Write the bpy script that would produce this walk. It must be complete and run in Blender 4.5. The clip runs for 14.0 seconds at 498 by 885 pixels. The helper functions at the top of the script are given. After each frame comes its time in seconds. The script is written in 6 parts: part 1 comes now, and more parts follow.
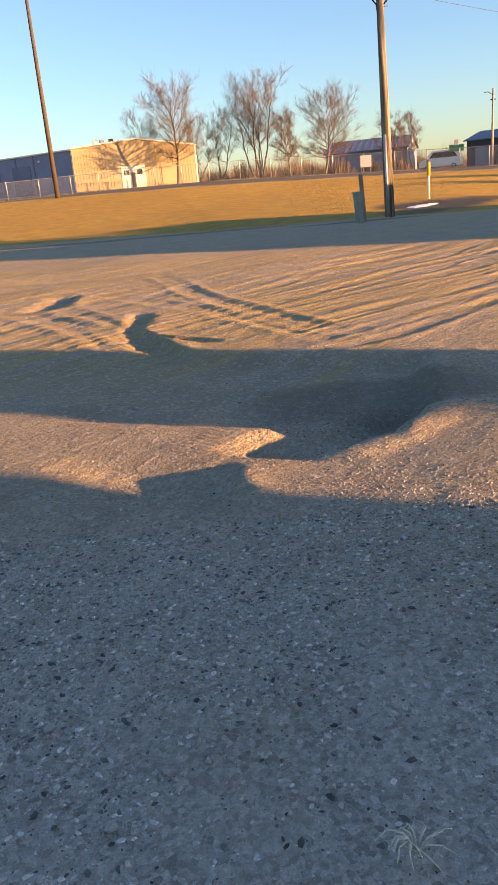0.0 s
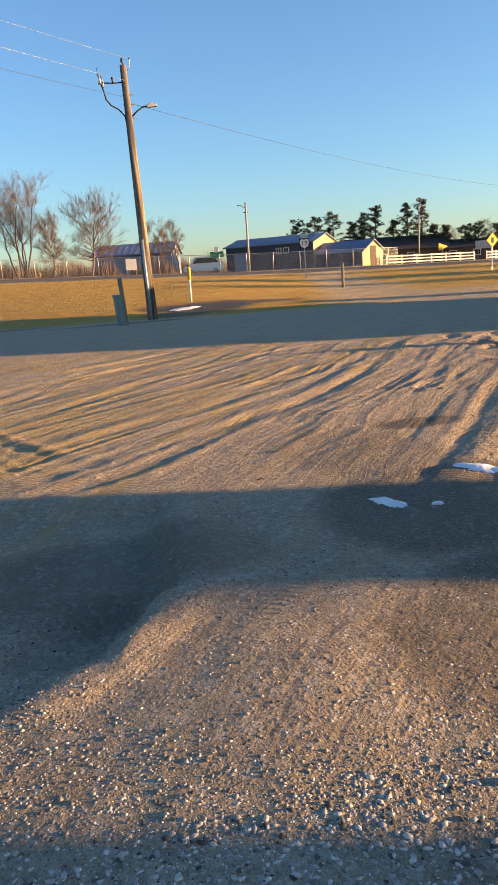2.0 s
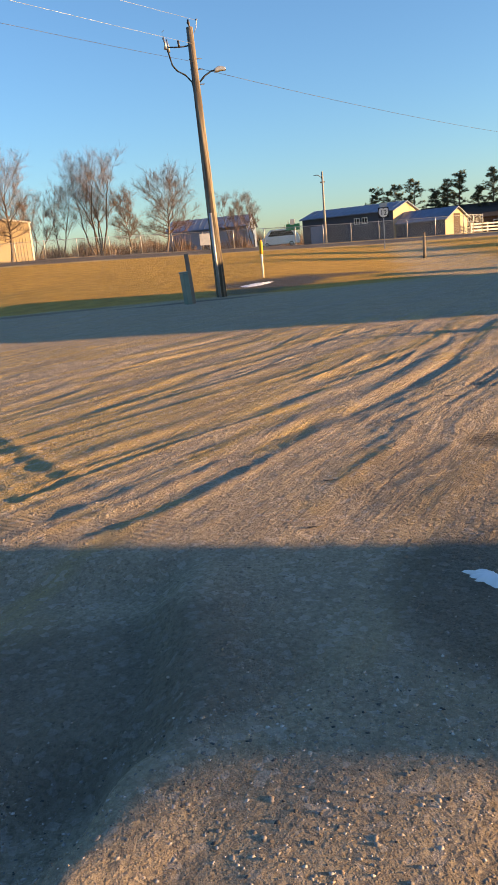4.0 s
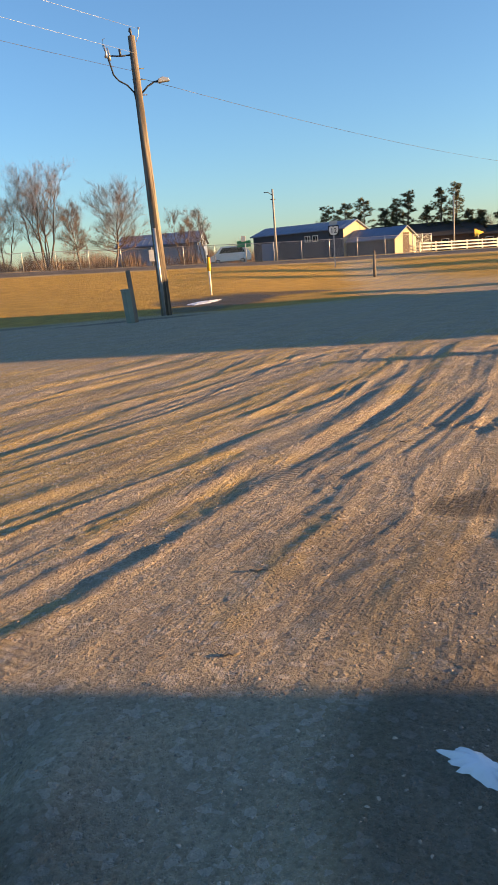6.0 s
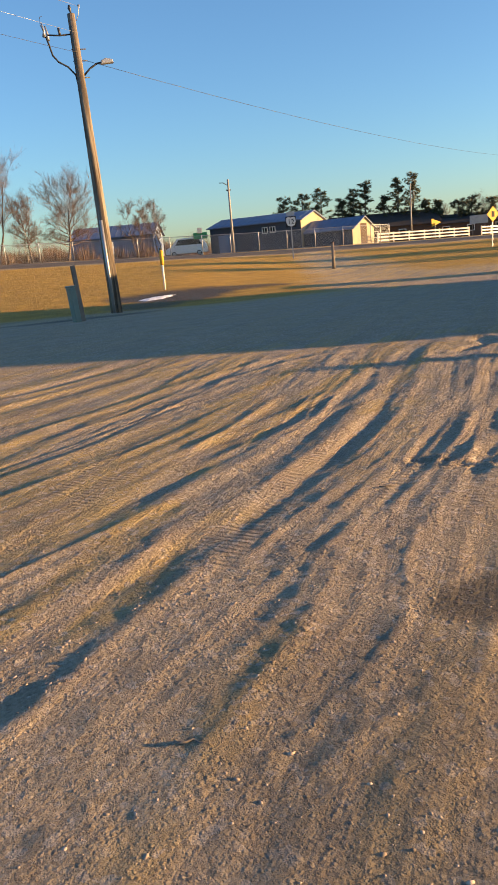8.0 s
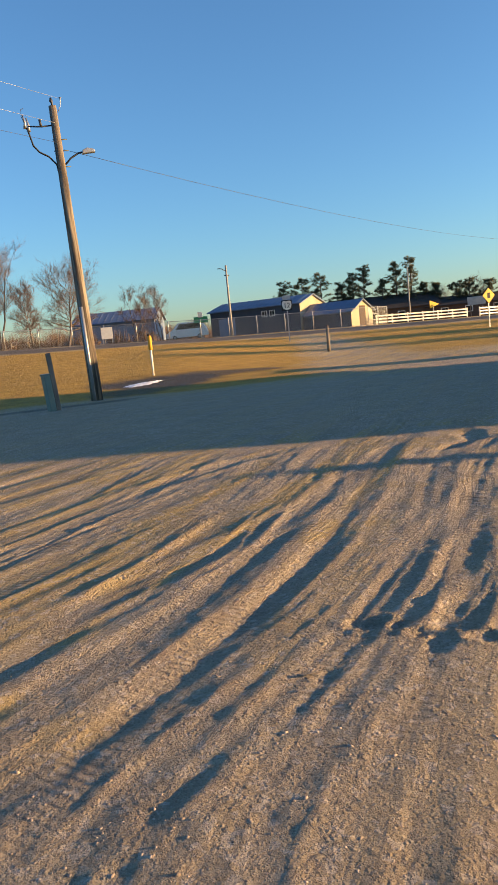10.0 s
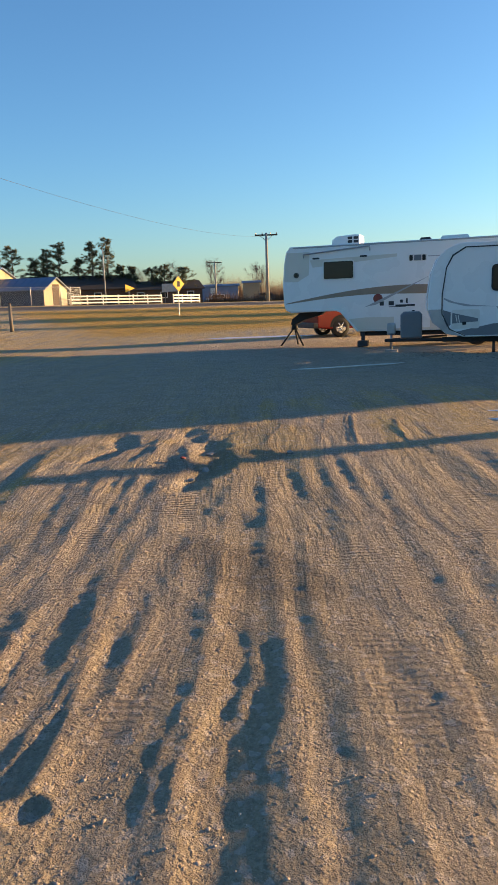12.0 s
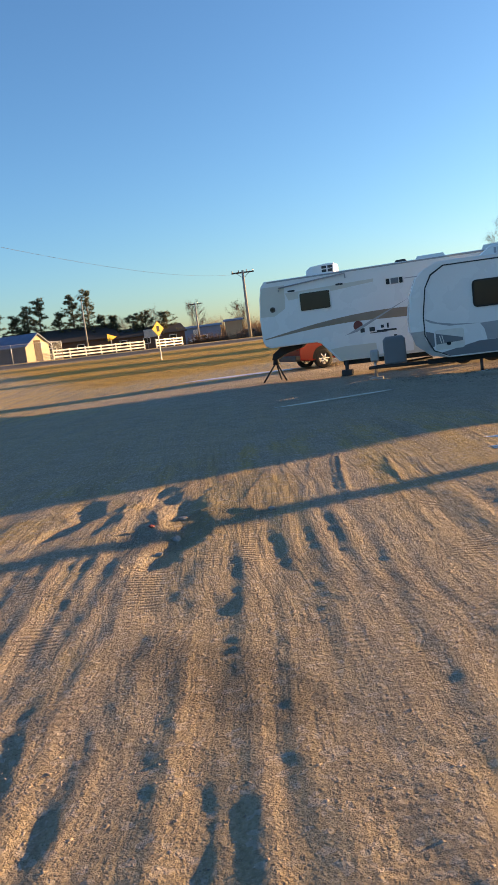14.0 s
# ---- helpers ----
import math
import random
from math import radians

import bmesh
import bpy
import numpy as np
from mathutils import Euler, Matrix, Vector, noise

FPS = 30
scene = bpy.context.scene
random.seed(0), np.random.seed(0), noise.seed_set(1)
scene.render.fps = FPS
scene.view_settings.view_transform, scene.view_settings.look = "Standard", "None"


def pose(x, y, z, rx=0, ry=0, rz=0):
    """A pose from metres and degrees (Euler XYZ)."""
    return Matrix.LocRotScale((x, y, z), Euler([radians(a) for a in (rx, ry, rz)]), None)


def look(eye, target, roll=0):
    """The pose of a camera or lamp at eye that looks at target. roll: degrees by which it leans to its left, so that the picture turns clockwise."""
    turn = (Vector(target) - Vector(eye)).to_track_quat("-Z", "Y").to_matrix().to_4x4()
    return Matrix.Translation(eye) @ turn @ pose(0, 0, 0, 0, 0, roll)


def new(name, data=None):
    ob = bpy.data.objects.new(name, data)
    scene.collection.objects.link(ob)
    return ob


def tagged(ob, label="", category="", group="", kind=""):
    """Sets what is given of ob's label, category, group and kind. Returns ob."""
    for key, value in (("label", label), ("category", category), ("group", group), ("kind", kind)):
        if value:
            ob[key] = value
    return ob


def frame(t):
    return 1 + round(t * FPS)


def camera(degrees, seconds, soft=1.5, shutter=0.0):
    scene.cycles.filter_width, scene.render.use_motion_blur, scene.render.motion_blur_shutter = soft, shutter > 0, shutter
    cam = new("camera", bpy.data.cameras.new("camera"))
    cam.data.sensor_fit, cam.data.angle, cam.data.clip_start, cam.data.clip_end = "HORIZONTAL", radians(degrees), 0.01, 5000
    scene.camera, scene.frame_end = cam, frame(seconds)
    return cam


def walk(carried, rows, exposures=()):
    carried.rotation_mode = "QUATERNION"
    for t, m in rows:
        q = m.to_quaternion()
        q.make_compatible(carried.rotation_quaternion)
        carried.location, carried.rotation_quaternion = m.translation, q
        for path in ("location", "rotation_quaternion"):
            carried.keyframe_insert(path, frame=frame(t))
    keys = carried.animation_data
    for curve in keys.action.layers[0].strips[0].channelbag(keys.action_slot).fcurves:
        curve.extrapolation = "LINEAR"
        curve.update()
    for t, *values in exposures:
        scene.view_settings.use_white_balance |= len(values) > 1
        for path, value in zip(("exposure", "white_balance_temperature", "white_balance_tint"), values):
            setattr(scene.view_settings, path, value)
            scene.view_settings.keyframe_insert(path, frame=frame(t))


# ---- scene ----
cam = camera(37.1, 14.0, soft=1.1)
PATH = [
    (0, (-0.008, 0.019, 1.466), (-0.023, 1.914, 0.828), -5.1),
    (0.5, (0.222, 0.368, 1.432), (0.372, 2.233, 0.724), -9.0),
    (1, (0.424, 0.702, 1.493), (0.637, 2.572, 0.817), -8.4),
    (1.5, (0.445, 1.114, 1.522), (0.953, 2.98, 1.014), -3.1),
    (2, (0.643, 1.436, 1.487), (1.222, 3.299, 1.049), -3.9),
    (2.5, (0.812, 1.709, 1.512), (1.278, 3.62, 1.15), -4.6),
    (3, (0.822, 2.105, 1.507), (1.339, 3.997, 1.115), -2.8),
    (3.5, (0.992, 2.419, 1.477), (1.474, 4.285, 0.94), -5.1),
    (3.7, (1.096, 2.552, 1.489), (1.465, 4.453, 0.989), -5.2),
    (5.8, (1.725, 3.717, 1.526), (2.147, 5.615, 1.058), -5.1),
    (6, (1.742, 3.832, 1.517), (2.239, 5.715, 1.058), -4.6),
    (6.5, (1.754, 4.202, 1.568), (2.433, 6.031, 1.126), -3.4),
    (7, (1.93, 4.449, 1.534), (2.702, 6.242, 1.098), -3.2),
    (7.5, (2.155, 4.706, 1.574), (2.871, 6.52, 1.129), -3.5),
    (8, (2.26, 5.093, 1.572), (2.851, 6.94, 1.084), -5.1),
    (8.5, (2.466, 5.347, 1.6), (3.085, 7.191, 1.136), -7.1),
    (8.7, (2.609, 5.459, 1.585), (3.235, 7.31, 1.159), -7.4),
    (10.8, (3.824, 6.664, 1.629), (4.474, 8.539, 1.377), -2.8),
    (11, (3.961, 6.77, 1.641), (4.668, 8.624, 1.39), -2.6),
    (11.5, (4.368, 6.908, 1.655), (5.233, 8.704, 1.491), -1.0),
    (12, (4.66, 7.049, 1.662), (5.941, 8.537, 1.282), -2.1),
    (12.5, (4.856, 7.328, 1.663), (6.201, 8.772, 1.339), -4.7),
    (13, (5.017, 7.434, 1.668), (6.419, 8.828, 1.362), -6.1),
    (13.5, (5.234, 7.478, 1.673), (6.613, 8.896, 1.376), -7.2),
    (14, (5.416, 7.568, 1.686), (6.722, 9.055, 1.4), -7.3),
]
walk(cam, [(t, look(eye, target, roll)) for t, eye, target, roll in PATH], [(0.0, 1.95, 10300, 29), (0.5, 2.2, 11200, 37), (1.0, 2.1, 10000, 30), (2.0, 1.7, 8600, 19), (6.2, 1.62, 8400, 17), (8.7, 1.5, 8100, 15), (11.2, 1.4, 7500, 11), (14.0, 1.5, 7900, 15)])

# ---- light ----
SUN_AZ, SUN_EL = 112.5, 6.0
world = bpy.data.worlds.new("sky")
scene.world = world
world.use_nodes = True
wn = world.node_tree
wn.nodes.clear()
sky = wn.nodes.new("ShaderNodeTexSky")
sky.sky_type, sky.sun_disc = "NISHITA", False
sky.sun_elevation, sky.sun_rotation = radians(SUN_EL), radians(SUN_AZ)
sky.altitude, sky.air_density, sky.dust_density, sky.ozone_density = 200.0, 1.0, 0.65, 4.6
bg = wn.nodes.new("ShaderNodeBackground")
bg.inputs["Strength"].default_value = 0.15
out = wn.nodes.new("ShaderNodeOutputWorld")
wn.links.new(sky.outputs[0], bg.inputs[0])
wn.links.new(bg.outputs[0], out.inputs[0])
SUN_DIR = Vector((math.sin(radians(SUN_AZ)) * math.cos(radians(SUN_EL)), math.cos(radians(SUN_AZ)) * math.cos(radians(SUN_EL)), math.sin(radians(SUN_EL))))
sun = new("sun", bpy.data.lights.new("sun", "SUN"))
sun.data.energy, sun.data.angle, sun.data.color = 5.0, radians(0.5), (1.0, 0.68, 0.35)
sun.matrix_world = look(SUN_DIR * 100, (0, 0, 0))

# ---- materials ----
def mat(name, color, rough=0.8, metal=0.0, vary=0.25, scale=3.0, bump=0.3, fine=60.0, tint=None, spec=0.4, rand=0.0):
    """A surface with large stains and fine grain: color varies towards tint, with relief."""
    m = bpy.data.materials.new(name)
    m.use_nodes = True
    t = m.node_tree
    p = t.nodes["Principled BSDF"]
    p.inputs["Metallic"].default_value = metal
    p.inputs["Specular IOR Level"].default_value = spec
    co = t.nodes.new("ShaderNodeTexCoord")
    n1, n2 = t.nodes.new("ShaderNodeTexNoise"), t.nodes.new("ShaderNodeTexNoise")
    n1.inputs["Scale"].default_value, n1.inputs["Detail"].default_value = scale, 6.0
    n2.inputs["Scale"].default_value, n2.inputs["Detail"].default_value = fine, 4.0
    t.links.new(co.outputs["Object"], n1.inputs["Vector"])
    t.links.new(co.outputs["Object"], n2.inputs["Vector"])
    mix = t.nodes.new("ShaderNodeMix")
    mix.data_type = "RGBA"
    tint = tint or tuple(c * 0.6 for c in color)
    mix.inputs[6].default_value, mix.inputs[7].default_value = (*color, 1), (*tint, 1)
    ramp = t.nodes.new("ShaderNodeMapRange")
    ramp.inputs["From Min"].default_value, ramp.inputs["From Max"].default_value = 0.4, 0.7
    ramp.inputs["To Max"].default_value = vary
    t.links.new(n1.outputs["Fac"], ramp.inputs["Value"])
    add = t.nodes.new("ShaderNodeMath")
    add.operation = "MULTIPLY_ADD"
    add.inputs[1].default_value = vary * 0.8
    t.links.new(n2.outputs["Fac"], add.inputs[0])
    t.links.new(ramp.outputs[0], add.inputs[2])
    t.links.new(add.outputs[0], mix.inputs[0])
    base = mix.outputs[2]
    if rand:
        info = t.nodes.new("ShaderNodeObjectInfo")
        hsv = t.nodes.new("ShaderNodeHueSaturation")
        mr = t.nodes.new("ShaderNodeMapRange")
        mr.inputs["To Min"].default_value, mr.inputs["To Max"].default_value = 1 - rand, 1 + rand
        t.links.new(info.outputs["Random"], mr.inputs["Value"])
        t.links.new(mr.outputs[0], hsv.inputs["Value"])
        t.links.new(base, hsv.inputs["Color"])
        base = hsv.outputs[0]
    t.links.new(base, p.inputs["Base Color"])
    rr = t.nodes.new("ShaderNodeMapRange")
    rr.inputs["To Min"].default_value, rr.inputs["To Max"].default_value = max(0.03, rough - 0.12), min(1, rough + 0.12)
    t.links.new(n1.outputs["Fac"], rr.inputs["Value"])
    t.links.new(rr.outputs[0], p.inputs["Roughness"])
    if bump:
        b = t.nodes.new("ShaderNodeBump")
        b.inputs["Strength"].default_value, b.inputs["Distance"].default_value = bump, 0.01
        t.links.new(n2.outputs["Fac"], b.inputs["Height"])
        t.links.new(b.outputs[0], p.inputs["Normal"])
    return m


M_WOOD = mat("weathered_wood", (0.27, 0.22, 0.17), 0.85, vary=0.7, scale=1.5, fine=25, tint=(0.10, 0.085, 0.075), bump=0.6)
def stretched(m, factor):
    """Draws a material's grain out along z, as in split timber."""
    t = m.node_tree
    co = next(n for n in t.nodes if n.type == "TEX_COORD")
    mp = t.nodes.new("ShaderNodeMapping")
    mp.inputs["Scale"].default_value = (1.0, 1.0, factor)
    t.links.new(co.outputs["Object"], mp.inputs["Vector"])
    for n in [n for n in t.nodes if n.type == "TEX_NOISE"]:
        t.links.new(mp.outputs[0], n.inputs["Vector"])
    return m


M_POLE = stretched(mat("split_pole_timber", (0.36, 0.30, 0.23), 0.9, vary=0.95, scale=9.0, fine=30, tint=(0.07, 0.055, 0.045), bump=1.0), 0.05)
M_GREYPOLE = stretched(mat("silvered_pole_timber", (0.36, 0.35, 0.33), 0.9, vary=0.6, scale=5.0, fine=20, bump=0.6), 0.1)
M_STRAW = mat("dry_straw", (0.66, 0.58, 0.44), 0.9, vary=0.3, bump=0.0)
M_DARKWOOD = mat("dark_wood", (0.09, 0.065, 0.05), 0.9, vary=0.6, fine=30)
M_STEEL = mat("galvanised_steel", (0.42, 0.43, 0.44), 0.45, 0.7, vary=0.4, fine=40, bump=0.1)
M_DARKSTEEL = mat("dark_steel", (0.06, 0.06, 0.065), 0.5, 0.6, vary=0.4, bump=0.1)
M_BLACK = mat("black_rubber", (0.02, 0.02, 0.02), 0.75, vary=0.4, bump=0.2)
M_WHITE = mat("white_gelcoat", (0.78, 0.78, 0.77), 0.28, vary=0.18, scale=0.8, fine=18, tint=(0.62, 0.60, 0.56), bump=0.03, spec=0.5)
M_CREAM = mat("cream_gelcoat", (0.66, 0.62, 0.54), 0.3, vary=0.2, scale=0.8, tint=(0.5, 0.46, 0.4), bump=0.03)
M_TAN = mat("tan_decal", (0.30, 0.22, 0.16), 0.35, vary=0.2, bump=0.0)
M_GREYDECAL = mat("grey_decal", (0.36, 0.37, 0.38), 0.35, vary=0.2, bump=0.0)
M_SLATE = mat("slate_skirt", (0.16, 0.18, 0.20), 0.4, vary=0.3, scale=1.2, bump=0.05)
M_RED = mat("red_decal", (0.20, 0.035, 0.03), 0.35, vary=0.2, bump=0.0)
M_GLASS = mat("tinted_glass", (0.02, 0.02, 0.02), 0.1, vary=0.1, bump=0.0, spec=0.3)
M_TRUCK = mat("red_truck_paint", (0.20, 0.012, 0.009), 0.35, vary=0.25, scale=1.5, tint=(0.13, 0.010, 0.008), bump=0.02, spec=0.3)
M_CHROME = mat("chrome", (0.65, 0.65, 0.66), 0.2, 0.95, vary=0.2, bump=0.0)
M_TAIL = mat("red_lens", (0.35, 0.02, 0.015), 0.2, vary=0.1, bump=0.0)
M_WHITEPAINT = mat("white_paint", (0.75, 0.73, 0.68), 0.6, vary=0.35, tint=(0.5, 0.46, 0.4), bump=0.2)
M_YELLOW = mat("yellow_sign", (0.65, 0.38, 0.02), 0.5, vary=0.2, bump=0.05)
M_ORANGE = mat("orange_cap", (0.65, 0.33, 0.03), 0.6, vary=0.2, bump=0.05)
M_GREENBOX = mat("green_enclosure", (0.13, 0.20, 0.17), 0.5, vary=0.35, tint=(0.10, 0.13, 0.12), bump=0.1)
M_GREENSIGN = mat("green_canopy", (0.03, 0.30, 0.12), 0.5, vary=0.2)
M_ROOF = mat("blue_metal_roof", (0.12, 0.17, 0.26), 0.55, 0.0, vary=0.3, scale=0.6, fine=12, bump=0.1)
M_NAVY = mat("navy_siding", (0.045, 0.06, 0.085), 0.6, vary=0.3, scale=0.8, fine=8)
M_CREAMWALL = mat("cream_siding", (0.35, 0.285, 0.19), 0.65, vary=0.4, scale=0.7, tint=(0.26, 0.21, 0.14), rand=0.06)
M_BLUEWALL = mat("blue_steel_siding", (0.16, 0.22, 0.33), 0.55, vary=0.3, scale=0.7, rand=0.06)
M_DARKROOF = mat("dark_shingle", (0.05, 0.042, 0.038), 0.9, vary=0.4, fine=10)
M_BROWNWALL = mat("brown_siding", (0.09, 0.06, 0.045), 0.8, vary=0.4)
M_SNOW = mat("old_snow", (0.78, 0.80, 0.84), 0.6, vary=0.3, scale=6, tint=(0.5, 0.5, 0.5), bump=0.6, fine=30)
M_BARK = mat("grey_bark", (0.15, 0.115, 0.09), 0.95, vary=0.5, scale=2, fine=20, bump=0.6)
M_TWIG = mat("bare_twigs", (0.19, 0.135, 0.11), 0.95, vary=0.3, bump=0.0)
M_NEEDLE = mat("pine_needles", (0.07, 0.085, 0.04), 0.9, vary=0.6, scale=0.6, tint=(0.10, 0.08, 0.04), bump=0.0)
M_BRUSH = mat("winter_brush", (0.16, 0.105, 0.075), 0.95, vary=0.5, scale=0.3, bump=0.0)
M_STONE = mat("gravel_stone", (0.33, 0.31, 0.29), 0.9, vary=0.5, scale=20, fine=120, tint=(0.2, 0.17, 0.15), bump=0.4)
M_CONCRETE = mat("concrete_block", (0.36, 0.35, 0.33), 0.9, vary=0.4, bump=0.5)

# ---- ground ----
def smooth(a, b, v):
    k = np.clip((np.asarray(v, float) - a) / (b - a), 0, 1)
    return k * k * (3 - 2 * k)


def land(x, y):
    """The large shape: a flat yard, a grass bank and a ditch up to the highway."""
    x, y = np.asarray(x, float), np.asarray(y, float)
    s, u = 0.235 * x + 0.972 * y, 0.972 * x - 0.235 * y
    top = np.interp(u, (-60, -35, -20, 4, 22, 45, 70), (3.1, 3.0, 2.85, 2.0, 1.65, 1.35, 1.1))
    left, right = np.clip((s - 33) / 46, 0, 1), smooth(40, 86, s)
    k = smooth(0, 12, u)
    pad = -0.12 * smooth(13.5, 18.5, x) * (1 - smooth(30, 36, s))
    return top * (left * (1 - k) + right * k) + pad


def ground_z(x, y):
    return float(land(x, y))


# wheel ruts: start, bend, end, width, depth
RUTS = [
    (3.2, 10.6, 6.0, 12.6, 8.3, 15.1, 0.26, 0.05), (3.6, 9.9, 5.2, 11.6, 7.9, 14.9, 0.24, 0.05),
    (3.4, 9.1, 4.7, 10.2, 7.3, 12.8, 0.22, 0.05), (5.5, 9.8, 7.3, 11.9, 9.5, 14.8, 0.24, 0.05),
    (5.8, 9.9, 7.9, 12.2, 9.9, 14.5, 0.22, 0.06), (6.4, 9.0, 8.6, 11.2, 9.6, 12.6, 0.20, 0.05),
    (5.9, 8.8, 7.6, 10.5, 9.2, 12.4, 0.24, 0.04), (5.0, 9.3, 6.3, 10.2, 8.8, 12.4, 0.20, 0.04),
    (5.4, 10.4, 7.1, 11.7, 8.6, 13.1, 0.24, 0.05), (6.2, 8.3, 8.0, 10.1, 9.3, 11.8, 0.18, 0.035),
    (6.4, 7.9, 8.1, 9.5, 9.8, 11.5, 0.22, 0.03), (-4.2, 12.4, -1.9, 9.1, -1.0, 6.4, 0.36, 0.09),
    (-3.4, 13.0, -1.1, 8.0, -0.5, 6.5, 0.30, 0.08), (-3.2, 14.2, -0.2, 9.5, 1.2, 6.4, 0.30, 0.06),
    (-1.8, 16.0, 0.3, 9.2, 1.8, 7.6, 0.30, 0.07), (-1.0, 15.0, 2.0, 15.6, 4.6, 17.4, 0.30, 0.05),
    (0.4, 6.9, 1.9, 7.6, 3.4, 9.5, 0.22, 0.05), (0.3, 7.9, 2.3, 9.3, 5.2, 12.6, 0.22, 0.05),
    (0.6, 7.4, 2.1, 8.5, 4.4, 11.0, 0.22, 0.05), (1.9, 6.1, 2.9, 7.1, 3.7, 8.0, 0.24, 0.05),
    (1.6, 11.5, 5.1, 14.7, 7.4, 15.7, 0.28, 0.05), (1.0, 10.4, 3.6, 12.6, 6.6, 15.0, 0.24, 0.05),
    (-0.6, 9.2, 1.6, 11.4, 4.6, 15.2, 0.26, 0.05), (-2.4, 8.9, -0.2, 11.0, 2.4, 15.8, 0.30, 0.05),
    (2.2, 8.0, 4.2, 9.9, 6.2, 12.0, 0.20, 0.03), (2.9, 7.9, 4.6, 9.4, 7.0, 11.8, 0.18, 0.03),
    (-3.6, 10.2, -1.8, 11.6, 0.4, 16.2, 0.28, 0.05), (0.8, 13.2, 3.4, 15.4, 6.4, 17.0, 0.26, 0.04),
    (7.2, 12.6, 9.0, 13.6, 12.2, 14.6, 0.26, 0.04), (7.6, 13.4, 9.4, 14.1, 11.4, 14.4, 0.24, 0.05),
    (7.0, 8.2, 9.2, 10.0, 11.4, 11.6, 0.20, 0.025), (7.6, 7.9, 9.9, 9.4, 12.6, 11.2, 0.20, 0.025),
]
HOLES = [(5.08, 9.72, 0.10, 0.035), (5.27, 9.46, 0.06, 0.028), (5.48, 9.27, 0.09, 0.035), (5.18, 9.6, 0.05, 0.03), (5.38, 9.4, 0.05, -0.02), (8.9, 13.1, 0.5, 0.03), (9.6, 13.0, 0.35, 0.03), (8.0, 11.3, 0.3, 0.016)]


def axis(lo, hi, step, far, ahead, behind):
    """Grid lines: even from lo to hi, then growing by a factor on either side."""
    mid = list(np.arange(lo, hi, step))
    d, a = step, mid[-1]
    while a < far:
        d *= ahead
        a += d
        mid.append(a)
    d, a = step, mid[0]
    while a > -far:
        d *= behind
        a -= d
        mid.insert(0, a)
    return np.array(mid)


def value_noise(x, y, scale, seed):
    """Smooth noise from hashed lattice values, about -1 to 1."""
    x, y = x * scale, y * scale
    i, j = np.floor(x), np.floor(y)
    fx, fy = x - i, y - j
    fx, fy = fx * fx * (3 - 2 * fx), fy * fy * (3 - 2 * fy)

    def h(a, b):
        v = np.sin(a * 127.1 + b * 311.7 + seed * 74.7) * 43758.5453
        return 2 * (v - np.floor(v)) - 1
    return (h(i, j) * (1 - fx) + h(i + 1, j) * fx) * (1 - fy) + (h(i, j + 1) * (1 - fx) + h(i + 1, j + 1) * fx) * fy


def rut_field(x, y):
    """Depth of the wheel ruts, with pushed-up rims and tread marks."""
    z = np.zeros_like(x)
    wx, wy = x + 0.09 * value_noise(x, y, 0.5, 5) + 0.012 * value_noise(x, y, 10.0, 17), y + 0.09 * value_noise(x, y, 0.5, 6) + 0.012 * value_noise(x, y, 10.0, 18)
    for n, (x0, y0, bx, by, x1, y1, w, d) in enumerate(RUTS):
        # centre line through the bend point
        cx, cy = 2 * bx - (x0 + x1) / 2, 2 * by - (y0 + y1) / 2
        ts = np.linspace(0, 1, 25)
        px, py = (1 - ts) ** 2 * x0 + 2 * ts * (1 - ts) * cx + ts ** 2 * x1, (1 - ts) ** 2 * y0 + 2 * ts * (1 - ts) * cy + ts ** 2 * y1
        box = (x > px.min() - 1) & (x < px.max() + 1) & (y > py.min() - 1) & (y < py.max() + 1)
        if not box.any():
            continue
        qx, qy = wx[box], wy[box]
        best, along = np.full(qx.shape, 9.0), np.zeros(qx.shape)
        for k in range(24):
            ex, ey = px[k + 1] - px[k], py[k + 1] - py[k]
            ln = math.hypot(ex, ey)
            t = np.clip(((qx - px[k]) * ex + (qy - py[k]) * ey) / ln ** 2, 0, 1)
            dd = np.hypot(qx - px[k] - t * ex, qy - py[k] - t * ey)
            near = dd < best
            best[near], along[near] = dd[near], (k + t[near]) / 24
        fade = smooth(0, 0.12, along) * (1 - smooth(0.86, 1, along)) * (0.55 + 0.5 * value_noise(qx, qy, 0.4, 20 + n))
        fade = fade * (0.6 + 0.7 * smooth(-0.35, 0.35, value_noise(qx, qy, 0.8, 120 + n)))
        r = best / (0.8 * w)
        tread = 0.10 * np.sin(along * math.hypot(x1 - x0, y1 - y0) / 0.02) * (r < 0.55)
        z[box] += 0.21 * d * fade * (-np.exp(-(r * 1.7) ** 4) * (1 + tread) + 0.75 * np.exp(-((r - 1.05) * 3.2) ** 2))
    # crossing tracks do not dig deeper than one
    return np.where(z < 0, -0.013 * np.tanh(-z / 0.013), 0.02 * np.tanh(z / 0.02))


XS, YS = axis(-3.6, 12.6, 0.028, 2500, 1.045, 1.05), axis(1.2, 17.0, 0.028, 2500, 1.032, 1.16)
GX, GY = np.meshgrid(XS, YS, indexing="ij")


